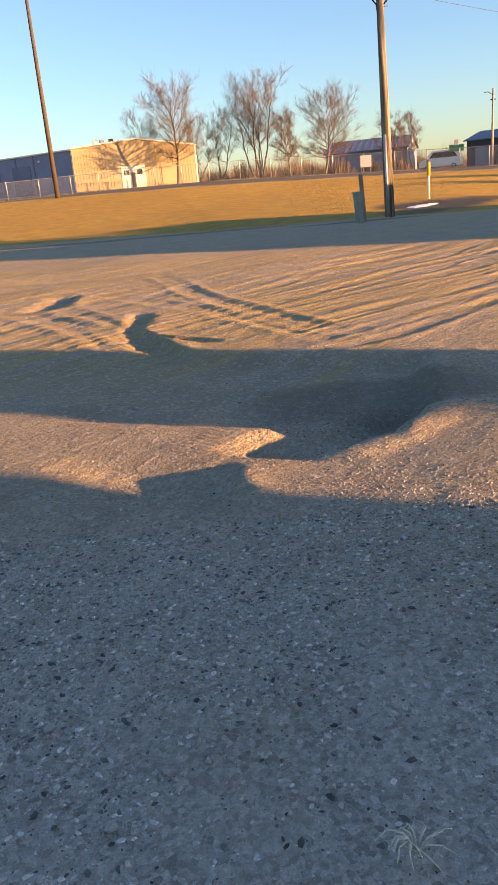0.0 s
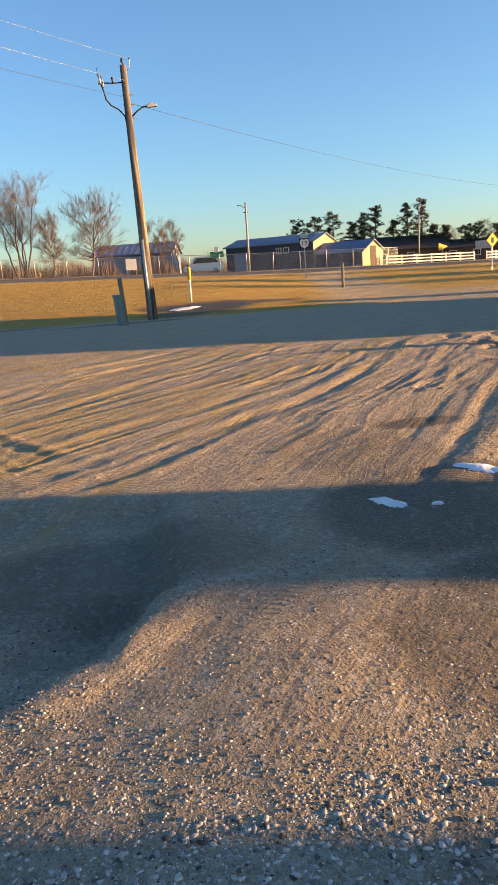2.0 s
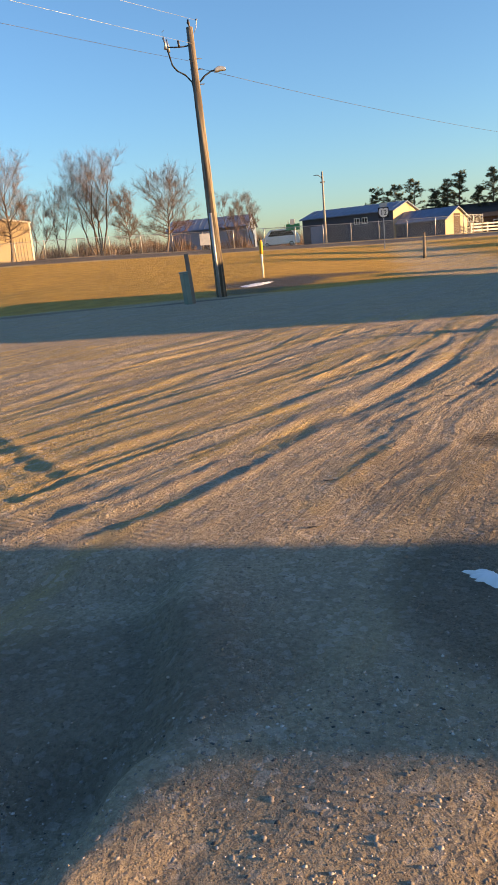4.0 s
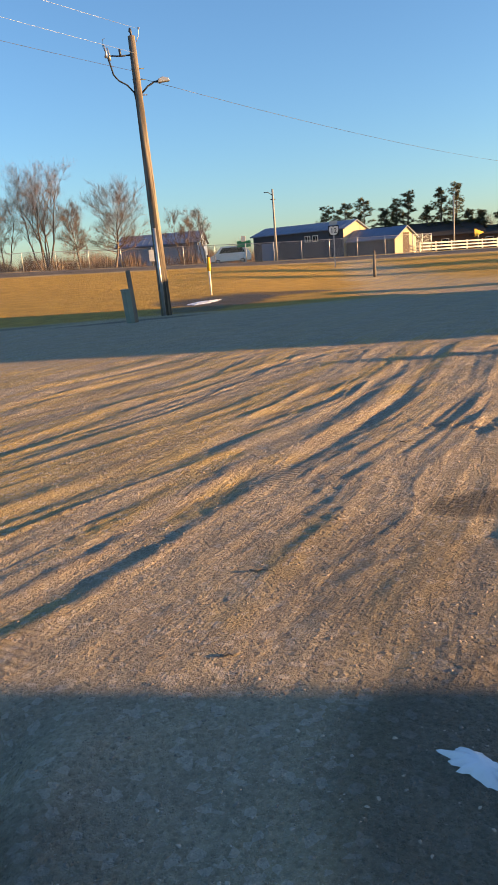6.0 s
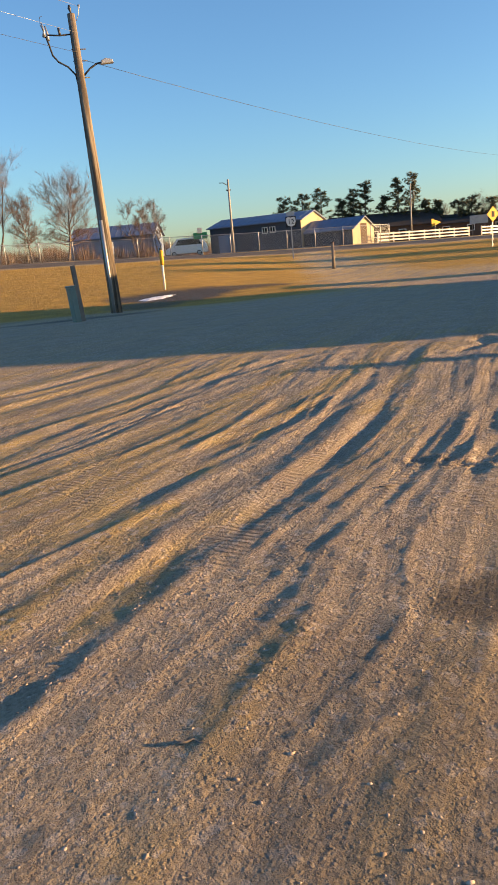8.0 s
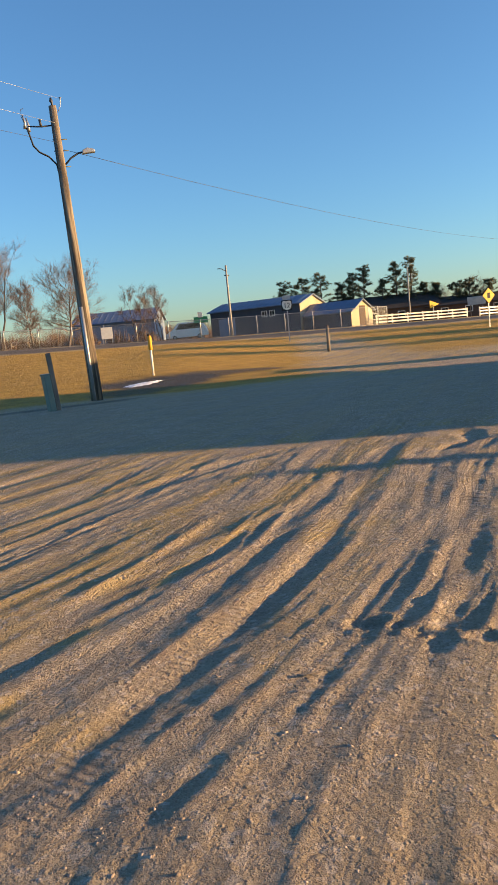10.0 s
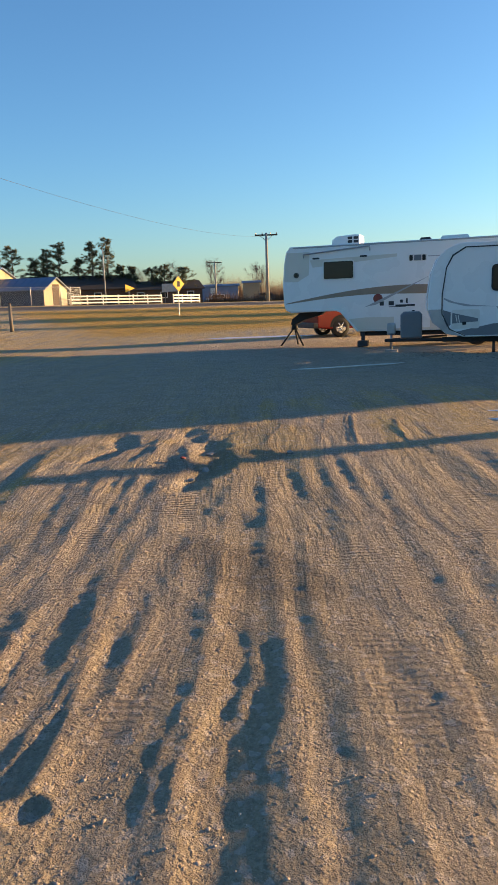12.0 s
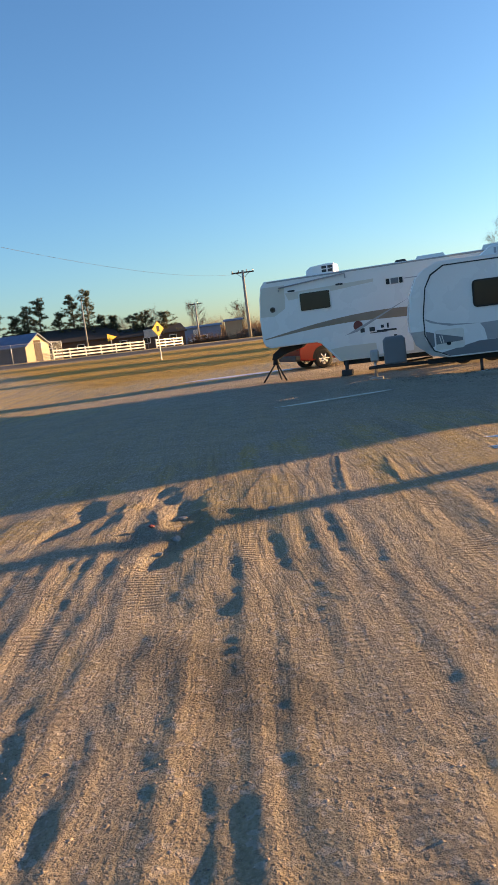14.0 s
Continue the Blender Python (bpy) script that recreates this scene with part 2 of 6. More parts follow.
# short drops on the far side of a low sun: points (across, along the sun), depth, reach
LEES = [
    (((3.85, -1.12), (4.2, -0.92), (4.55, -0.74), (4.95, -0.55)), 0.09, 0.85, 0.18),
    (((4.38, -0.95), (4.7, -0.70), (5.6, -0.75), (6.3, -0.9)), 0.10, 3.2, 0.22),
    (((3.06, -1.30), (3.3, -1.40), (3.5, -1.6)), 0.06, 1.35, 0.22),
    (((8.0, -1.25), (8.5, -0.98), (9.1, -0.62), (9.5, -0.45)), 0.012, 0.32, 0.18),
    (((7.1, -3.15), (7.4, -4.2), (8.2, -4.7), (9.0, -5.0)), 0.045, 0.5, 0.2),
    (((6.2, -3.25), (6.6, -3.35), (7.0, -3.7), (7.3, -4.1)), 0.06, 0.7, 0.25),
    (((9.4, -7.0), (10.2, -7.2), (10.9, -7.5)), 0.06, 0.8, 0.3),
    (((14.6, 3.3), (15.6, 3.9), (16.6, 4.0), (17.6, 4.1)), 0.032, 0.5, 0.25),
    (((16.2, 2.6), (16.8, 3.1), (17.5, 3.2)), 0.032, 0.5, 0.25),
]


def lee_field(q, k):
    """Low banks that fall away from the sun and rise again further on."""
    z = np.zeros_like(q)
    z += 0.05 * np.exp(-((k + 0.1) / 0.75) ** 2 - ((q - 4.15) / 0.75) ** 2)
    for n, (pts, depth, reach, foot) in enumerate(LEES):
        qs, ks = [p[0] for p in pts], [p[1] for p in pts]
        edge = np.interp(q, qs, ks) + 0.09 * value_noise(q, k, 2.3, 60 + n) + 0.05 * value_noise(q, k, 7.0, 80 + n)
        t = edge - k
        ends = smooth(qs[0] - 0.12, qs[0] + 0.08, q) * (1 - smooth(qs[-1] - 0.1, qs[-1] + 0.25, q))
        z += ends * depth * (0.2 * np.exp(-((t + 0.09) / 0.14) ** 2) - smooth(-0.02, foot, t) * (1 - smooth(0.45 * reach, reach, t)))
    return z


def relief(x, y):
    s, u = 0.235 * x + 0.972 * y, 0.972 * x - 0.235 * y
    yard = (1 - smooth(26, 32, s)) * (1 - smooth(20, 26, x)) * smooth(-14, -8, x) * smooth(-3, 0, y)
    dirt = smooth(5.2, 6.6, s) * (1 - smooth(17.5, 19.0, s)) * yard
    z = yard * (0.018 * value_noise(x, y, 0.35, 1) + 0.003 * value_noise(x, y, 0.9, 2)) + (0.3 + 0.7 * yard) * (0.0015 * value_noise(x, y, 3.1, 3) + 0.0013 * value_noise(x, y, 9.7, 4))
    # fine wheel lines, clods and pebbly roughness
    ax, cx = 0.66 * x + 0.75 * y, 0.75 * x - 0.66 * y + 0.5 * value_noise(x, y, 0.25, 40) + 0.012 * value_noise(x, y, 11.0, 57)
    lines = smooth(-0.5, 0.4, value_noise(x, y, 0.4, 41))
    z += dirt * lines * (0.011 * value_noise(cx, ax * 0.05, 4.0, 42) + 0.006 * value_noise(cx, ax * 0.04, 8.5, 43) + 0.002 * np.maximum(0, value_noise(cx, ax * 0.15, 15.0, 46)))
    # sharp, thin ridges squeezed up between wheels
    z += dirt * smooth(-0.3, 0.5, value_noise(x, y, 0.6, 52)) * (0.7 + 0.4 * value_noise(cx, ax * 0.2, 2.0, 58)) * (0.016 * (1 - np.abs(value_noise(cx, ax * 0.05, 3.2, 53))) ** 6 + 0.009 * (1 - np.abs(value_noise(cx + 0.2 * value_noise(x, y, 0.8, 54), ax * 0.07, 6.5, 55))) ** 4)
    z += dirt * 0.002 * value_noise(x, y, 14.0, 59)
    # clods pushed up between the wheel lines
    z += dirt * smooth(-0.1, 0.5, value_noise(x, y, 0.9, 47)) * 0.003 * np.maximum(0, value_noise(x, y, 11.5, 48)) ** 2
    rough = yard * (0.35 + 0.65 * smooth(-0.4, 0.5, value_noise(x, y, 0.8, 11)))
    z += rough * (0.001 * value_noise(x, y, 5.3, 9) + 0.0012 * np.maximum(0, value_noise(cx, 0.15 * ax, 9.0, 10)) + 0.0014 * value_noise(cx, 0.06 * ax, 17.0, 44))
    near = (x > -6) & (x < 16) & (y > 0) & (y < 21)
    z[near] += rut_field(x[near], y[near])
    z[near] += lee_field(0.383 * x[near] + 0.924 * y[near], 0.924 * x[near] - 0.383 * y[near])
    for hx, hy, r, d in HOLES:
        q = np.hypot(x - hx + 0.05 * value_noise(x, y, 6, 12), (y - hy) * 1.2 + 0.04 * value_noise(x, y, 9, 13)) / r
        z += 0.62 * d * (-np.exp(-q ** 4) + 0.4 * np.exp(-((q - 1.25) * 3) ** 2))
    # gravel spread along the campers, and the rough edge of the grass
    q = 0.92 * (x - 22.0) + 0.39 * (y - 18.5)
    z += 0.16 * np.exp(-(q / 1.1) ** 2) * (y < 21) * (x > 18) * (1 + 0.4 * value_noise(x, y, 1.5, 14))
    grass = smooth(31.0, 34.0, s) * (1 - smooth(69, 71, s)) * (1 - smooth(4, 9, u))
    z += grass * 0.06 * value_noise(x, y, 0.2, 16)
    return z


GZ = land(GX, GY) + relief(GX, GY)


def field_z(x, y):
    """The ground with its relief, at one place."""
    a, b = np.array([float(x)]), np.array([float(y)])
    return float((land(a, b) + relief(a, b))[0])


def ground_material():
    m = bpy.data.materials.new("yard_ground")
    m.use_nodes = True
    t, L = m.node_tree, m.node_tree.links
    p = t.nodes["Principled BSDF"]
    p.inputs["Specular IOR Level"].default_value = 0.25
    co = t.nodes.new("ShaderNodeTexCoord")

    def tex(scale, detail=6.0, rough=0.6, kind="ShaderNodeTexNoise"):
        n = t.nodes.new(kind)
        n.inputs["Scale"].default_value = scale
        if kind == "ShaderNodeTexNoise":
            n.inputs["Detail"].default_value, n.inputs["Roughness"].default_value = detail, rough
        L.new(co.outputs["Object"], n.inputs["Vector"])
        return n

    def rng(src, a, b, c=0.0, d=1.0):
        n = t.nodes.new("ShaderNodeMapRange")
        for i, v in enumerate((a, b, c, d)):
            n.inputs[i + 1].default_value = v
        L.new(src, n.inputs[0])
        return n.outputs[0]

    def mix(fac, a, b):
        n = t.nodes.new("ShaderNodeMix")
        n.data_type = "RGBA"
        for sock, v in ((n.inputs[0], fac), (n.inputs[6], a), (n.inputs[7], b)):
            if isinstance(v, (tuple, float, int)):
                sock.default_value = v if not isinstance(v, tuple) else (*v, 1)
            else:
                L.new(v, sock)
        return n.outputs[2]

    def attr(name):
        n = t.nodes.new("ShaderNodeAttribute")
        n.attribute_name = name
        return n.outputs["Fac"]
    big, mid, grain, speck = tex(0.5), tex(4.0), tex(45.0, 8.0, 0.7), tex(160.0, 3.0)
    vor, vor2 = tex(55.0, kind="ShaderNodeTexVoronoi"), tex(120.0, kind="ShaderNodeTexVoronoi")
    dirt = mix(rng(big.outputs[0], 0.35, 0.65), (0.78, 0.57, 0.25), (0.64, 0.475, 0.22))
    dirt = mix(rng(mid.outputs[0], 0.45, 0.72, 0, 0.6), dirt, (0.68, 0.55, 0.34))
    grav = mix(rng(mid.outputs[0], 0.35, 0.65), (0.71, 0.57, 0.40), (0.59, 0.475, 0.33))
    stones = mix(rng(vor.outputs["Color"], 0.2, 0.9), (0.20, 0.165, 0.14), (0.84, 0.73, 0.61))
    grav = mix(rng(vor.outputs["Distance"], 0.0, 0.5, 0.8, 0.25), grav, stones)
    stones2 = mix(rng(vor2.outputs["Color"], 0.3, 0.9), (0.36, 0.27, 0.18), (0.74, 0.58, 0.42))
    dirt = mix(rng(vor2.outputs["Distance"], 0.0, 0.5, 0.55, 0.1), dirt, stones2)
    pale = tex(30.0, kind="ShaderNodeTexVoronoi")
    sepc = t.nodes.new("ShaderNodeSeparateColor")
    L.new(pale.outputs["Color"], sepc.inputs[0])
    grav = mix(rng(tex(1.6).outputs[0], 0.42, 0.66, 0.0, 0.45), grav, (0.36, 0.285, 0.23))
    # wheel-drawn streaks: ochre crumbs and cool grey, packed lines
    turn = t.nodes.new("ShaderNodeMapping")
    turn.vector_type = "TEXTURE"
    turn.inputs["Rotation"].default_value = (0, 0, math.radians(48.7))
    turn.inputs["Scale"].default_value = (14.0, 1.0, 1.0)
    warp = t.nodes.new("ShaderNodeVectorMath")
    warp.operation = "MULTIPLY_ADD"
    warp.inputs[1].default_value = (0.5, 0.5, 0.0)
    L.new(tex(0.35, 2.0).outputs["Color"], warp.inputs[0])
    L.new(co.outputs["Object"], warp.inputs[2])
    L.new(warp.outputs[0], turn.inputs["Vector"])
    streak, thin = tex(2.6, 4.0, 0.65), tex(11.0, 3.0, 0.6)
    for n in (streak, thin):
        L.new(turn.outputs[0], n.inputs["Vector"])
    dirt = mix(rng(streak.outputs[0], 0.46, 0.64, 0.0, 0.75), dirt, (0.40, 0.335, 0.27))
    dirt = mix(rng(streak.outputs[0], 0.47, 0.36, 0.0, 0.8), dirt, (0.70, 0.48, 0.19))
    dirt = mix(rng(thin.outputs[0], 0.5, 0.62, 0.0, 0.4), dirt, (0.34, 0.25, 0.16))
    frost = tex(1.1, 7.0, 0.75)
    dirt = mix(rng(frost.outputs[0], 0.56, 0.70, 0.0, 0.4), dirt, (0.56, 0.52, 0.46))
    col = mix(attr("gravel"), dirt, grav)
    # pale gravel at the edge of the yard, lightened further to lift its shade
    pale_mix = mix(rng(vor.outputs["Color"], 0.15, 0.9), (0.36, 0.31, 0.27), (0.92, 0.85, 0.77))
    col = mix(attr("pale_gravel_lift"), col, mix(rng(mid.outputs[0], 0.4, 0.62, 0.6, 0.95), (0.84, 0.74, 0.63), pale_mix))
    col = mix(rng(sepc.outputs[1], 0.86, 0.9, 0.0, 0.55), col, (0.80, 0.70, 0.60))
    col = mix(rng(grain.outputs[0], 0.38, 0.62, 0.34, 0.0), col, (0.24, 0.175, 0.12))
    col = mix(rng(speck.outputs[0], 0.60, 0.70, 0.0, 0.7), col, (0.78, 0.68, 0.56))
    straw = mix(rng(tex(1.2).outputs[0], 0.35, 0.65), (0.74, 0.44, 0.10), (0.56, 0.33, 0.075))
    straw = mix(rng(tex(22.0, 6.0, 0.75).outputs[0], 0.4, 0.65, 0.0, 0.6), straw, (0.30, 0.19, 0.06))
    col = mix(attr("grass"), col, straw)
    road = mix(rng(big.outputs[0], 0.4, 0.65), (0.16, 0.145, 0.135), (0.12, 0.11, 0.105))
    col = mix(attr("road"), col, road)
    # dark brown for damp soil and for shade put into the colour
    col = mix(attr("damp_and_shade"), col, (0.055, 0.047, 0.04))
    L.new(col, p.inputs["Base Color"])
    patch_rough = t.nodes.new("ShaderNodeMapRange")
    patch_rough.inputs["To Min"].default_value, patch_rough.inputs["To Max"].default_value = 0.95, 0.6
    L.new(attr("damp_and_shade"), patch_rough.inputs[0])
    L.new(patch_rough.outputs[0], p.inputs["Roughness"])
    def peb(v, lo, size):
        """Pebbles: some cells of a cell pattern stand up as domes."""
        d = rng(v.outputs["Distance"], 0.0, 0.55, 1.0, 0.0)
        sep = t.nodes.new("ShaderNodeSeparateColor")
        L.new(v.outputs["Color"], sep.inputs[0])
        k = rng(sep.outputs[0], lo, 1.0, 0.0, size)
        n = t.nodes.new("ShaderNodeMath")
        n.operation = "MULTIPLY"
        L.new(d, n.inputs[0])
        L.new(k, n.inputs[1])
        return n.outputs[0]

    def plus(a, b, k=1.0):
        n = t.nodes.new("ShaderNodeMath")
        n.operation = "MULTIPLY_ADD"
        n.inputs[1].default_value = k
        L.new(b, n.inputs[0])
        L.new(a, n.inputs[2])
        return n.outputs[0]
    height = plus(plus(plus(plus(plus(peb(vor, 0.35, 1.0), peb(vor2, 0.2, 0.6)), grain.outputs[0], 1.0), tex(14.0, 6.0, 0.7).outputs[0], 1.6), peb(tex(24.0, kind="ShaderNodeTexVoronoi"), 0.55, 1.3)), thin.outputs[0], 2.2)
    # tyre lugs: short bars across the wheel lines, where the streaks are packed
    lug = t.nodes.new("ShaderNodeTexWave")
    lug.wave_type, lug.bands_direction = "BANDS", "X"
    lug.inputs["Scale"].default_value, lug.inputs["Distortion"].default_value, lug.inputs["Detail"].default_value, lug.inputs["Detail Scale"].default_value = 5.5, 3.0, 2.0, 0.6
    lug_turn = t.nodes.new("ShaderNodeMapping")
    lug_turn.vector_type = "TEXTURE"
    lug_turn.inputs["Rotation"].default_value = (0, 0, math.radians(48.7))
    L.new(warp.outputs[0], lug_turn.inputs["Vector"])
    L.new(lug_turn.outputs[0], lug.inputs["Vector"])
    gate = t.nodes.new("ShaderNodeMath")
    gate.operation = "MULTIPLY"
    L.new(rng(streak.outputs[0], 0.47, 0.58), gate.inputs[0])
    L.new(rng(tex(0.8, 2.0).outputs[0], 0.5, 0.6), gate.inputs[1])
    lugs = t.nodes.new("ShaderNodeMath")
    lugs.operation = "MULTIPLY"
    L.new(lug.outputs["Fac"], lugs.inputs[0])
    L.new(gate.outputs[0], lugs.inputs[1])
    height = plus(height, lugs.outputs[0], 0.9)
    b = t.nodes.new("ShaderNodeBump")
    b.inputs["Strength"].default_value, b.inputs["Distance"].default_value = 1.0, 0.052
    L.new(height, b.inputs["Height"])
    L.new(b.outputs[0], p.inputs["Normal"])
    return m


M_GROUND = ground_material()


def grid_mesh(name, xs, ys, z):
    nx, ny = len(xs), len(ys)
    gx, gy = np.meshgrid(xs, ys, indexing="ij")
    me = bpy.data.meshes.new(name)
    co = np.stack([gx, gy, z], -1).reshape(-1, 3)
    i = np.arange(nx * ny).reshape(nx, ny)
    f = np.stack([i[:-1, :-1], i[1:, :-1], i[1:, 1:], i[:-1, 1:]], -1).reshape(-1, 4)
    me.vertices.add(len(co))
    me.vertices.foreach_set("co", co.ravel())
    me.loops.add(f.size)
    me.loops.foreach_set("vertex_index", f.ravel())
    me.polygons.add(len(f))
    me.polygons.foreach_set("loop_start", np.arange(0, f.size, 4))
    me.polygons.foreach_set("loop_total", np.full(len(f), 4))
    me.update()
    me.polygons.foreach_set("use_smooth", np.ones(len(f), bool))
    return me


def mark(me, name, values):
    a = me.attributes.new(name, "FLOAT", "POINT")
    a.data.foreach_set("value", np.clip(values, 0, 1).ravel().astype(np.float32))


GS, GU = 0.235 * GX + 0.972 * GY, 0.972 * GX - 0.235 * GY
gme = grid_mesh("ground", XS, YS, GZ)
wob = value_noise(GX, GY, 0.6, 30) * 0.7 + value_noise(GX, GY, 2.2, 31) * 0.35
# where gravel, grass, asphalt, damp soil and painted shade lie
front = 1 - smooth(4.6, 7.2, GS + wob)
beside = smooth(-0.6, 1.2, 0.75 * GX - 0.66 * GY + 3.1 + wob) * (1 - smooth(13, 16, GS))
lane = smooth(17.5, 19.5, GS + 0.5 * wob) * (1 - smooth(30, 33, GS))
GA, GC = 0.66 * GX + 0.75 * GY, 0.75 * GX - 0.66 * GY
streak = 0.95 * smooth(-0.1, 0.4, 0.7 * value_noise(GC, GA * 0.07, 1.9, 33) + 0.6 * value_noise(GC, GA * 0.05, 5.2, 35) + 0.4 * value_noise(GX, GY, 2.5, 34)) * (GS < 30)
mark(gme, "gravel", np.maximum.reduce([front * 0.95, beside * 0.75, lane * 0.7, streak, smooth(16, 19, GX) * (GS < 35)]))
bank = smooth(32.3, 33.5, GS + 0.5 * wob) * (1 - smooth(69.5, 71, GS)) * (1 - smooth(5.5, 8.0, GU + wob + (GS - 34) * -0.12))
ditch = smooth(42.0, 46.0, GS + wob + 0.00 * GU) * (1 - smooth(69.0, 71, GS)) * smooth(12.0, 16.0, GU + wob)
beyond = smooth(80, 82, GS) + smooth(60, 90, -GX) + smooth(40, 70, -GY) + smooth(70, 100, GX) * (GS < 66)
mark(gme, "grass", np.maximum.reduce([bank, ditch, np.clip(beyond, 0, 1)]))
mark(gme, "road", smooth(70.5, 71.5, GS) * (1 - smooth(78.5, 79.5, GS)))
# damp soil, plus shade of low relief painted in as dark patches
damp_and_shade = np.zeros_like(GX)
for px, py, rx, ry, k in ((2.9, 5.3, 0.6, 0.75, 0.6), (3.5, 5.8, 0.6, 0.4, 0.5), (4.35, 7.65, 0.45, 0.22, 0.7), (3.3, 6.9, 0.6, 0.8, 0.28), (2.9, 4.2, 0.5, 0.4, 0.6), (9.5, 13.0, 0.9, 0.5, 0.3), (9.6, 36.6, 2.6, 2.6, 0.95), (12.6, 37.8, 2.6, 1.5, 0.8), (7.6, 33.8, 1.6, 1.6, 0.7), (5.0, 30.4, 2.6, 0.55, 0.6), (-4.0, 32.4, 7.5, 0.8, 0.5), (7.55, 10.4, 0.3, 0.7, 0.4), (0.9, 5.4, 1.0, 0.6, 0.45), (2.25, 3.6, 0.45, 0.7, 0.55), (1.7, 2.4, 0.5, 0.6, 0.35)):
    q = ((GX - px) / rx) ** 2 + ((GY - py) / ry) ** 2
    damp_and_shade = np.maximum(damp_and_shade, k * (1 - smooth(0.5, 1.5, q + 0.6 * wob)))
mark(gme, "damp_and_shade", damp_and_shade)
# pale gravel in front, its colour raised because it lies in shade
mark(gme, "pale_gravel_lift", 0.9 * (1 - smooth(1.5, 3.2, GS + 0.6 * wob)) * smooth(-0.9, 0.1, value_noise(GX, GY, 1.1, 36) + 0.25))
gme.materials.append(M_GROUND)
tagged(new("ground", gme), "rutted brown dirt and gravel yard with a dry grass bank", "ground", kind="structure")

# ---- building helpers ----
def part(name, bm, material, parent=None, label=""):
    """Links a bmesh as one mesh object under a thing or a part."""
    me = bpy.data.meshes.new(name)
    bm.to_mesh(me)
    bm.free()
    me.materials.append(material)
    ob = new(name, me)
    if parent:
        ob.parent = parent
    if label:
        ob["label"] = label
    return ob


def thing(name, m, label, category, group="", kind=""):
    ob = new(name)
    ob.matrix_world = m
    ob.empty_display_size = 0.1
    return tagged(ob, label, category, group, kind)


def box(bm, x0, x1, y0, y1, z0, z1, bevel=0.0, m=None):
    vs = [bm.verts.new((x, y, z)) for x in (x0, x1) for y in (y0, y1) for z in (z0, z1)]
    fs = [bm.faces.new([vs[i] for i in q]) for q in ((0, 1, 3, 2), (4, 6, 7, 5), (0, 4, 5, 1), (2, 3, 7, 6), (0, 2, 6, 4), (1, 5, 7, 3))]
    if bevel:
        es = list({e for f in fs for e in f.edges})
        made = bmesh.ops.bevel(bm, geom=es, offset=bevel, segments=2, affect="EDGES", profile=0.6)
        vs = list({v for f in made["faces"] for v in f.verts} | {v for v in vs if v.is_valid})
    if m is not None:
        bmesh.ops.transform(bm, matrix=m, verts=[v for v in vs if v.is_valid])
    return bm


def solid(bm, pts, y0, y1, bevel=0.0, seg=2):
    """A side profile of (x, z) points, extruded along y."""
    a = [bm.verts.new((x, y0, z)) for x, z in pts]
    f = bm.faces.new(a)
    r = bmesh.ops.extrude_face_region(bm, geom=[f])
    vs = [v for v in r["geom"] if isinstance(v, bmesh.types.BMVert)]
    for v in vs:
        v.co.y = y1
    bmesh.ops.recalc_face_normals(bm, faces=bm.faces)
    if bevel:
        es = [e for e in bm.edges if abs(e.verts[0].co.y - e.verts[1].co.y) < 1e-6]
        bmesh.ops.bevel(bm, geom=es, offset=bevel, segments=seg, affect="EDGES", profile=0.6)
    return bm


def tube(bm, path, radii, sides=8, cap=True):
    """A round bar along a path of points, one radius a point (or one for all)."""
    pts = [Vector(p) for p in path]
    if not isinstance(radii, (list, tuple)):
        radii = [radii] * len(pts)
    rings = []
    for i, p in enumerate(pts):
        d = (pts[min(i + 1, len(pts) - 1)] - pts[max(i - 1, 0)]).normalized()
        a = d.orthogonal().normalized() if abs(d.z) > 0.99 else d.cross(Vector((0, 0, 1))).normalized()
        b = d.cross(a)
        rings.append([bm.verts.new(p + radii[i] * (a * math.cos(k * 2 * math.pi / sides) + b * math.sin(k * 2 * math.pi / sides))) for k in range(sides)])
    for r, q in zip(rings, rings[1:]):
        for k in range(sides):
            f = bm.faces.new((r[k], r[(k + 1) % sides], q[(k + 1) % sides], q[k]))
            f.smooth = True
    if cap:
        bm.faces.new(rings[0][::-1])
        bm.faces.new(rings[-1])
    return bm


def B():
    return bmesh.new()


def rounded(x0, x1, z0, z1, r, n=4):
    """A rounded rectangle as (x, z) points."""
    pts = []
    for cx, cz, a0 in ((x1 - r, z1 - r, 0), (x0 + r, z1 - r, 90), (x0 + r, z0 + r, 180), (x1 - r, z0 + r, 270)):
        for k in range(n + 1):
            a = radians(a0 + 90 * k / n)
            pts.append((cx + r * math.cos(a), cz + r * math.sin(a)))
    return pts


def sweep(curve_top, curve_bot):
    """A flat band between two rows of (x, z) points."""
    return list(curve_top) + list(curve_bot)[::-1]


def along(x, y, dx, dy):
    """Pose at ground level whose x axis runs along (dx, dy); y points away to its left."""
    return pose(x, y, ground_z(x, y), 0, 0, math.degrees(math.atan2(dy, dx)))


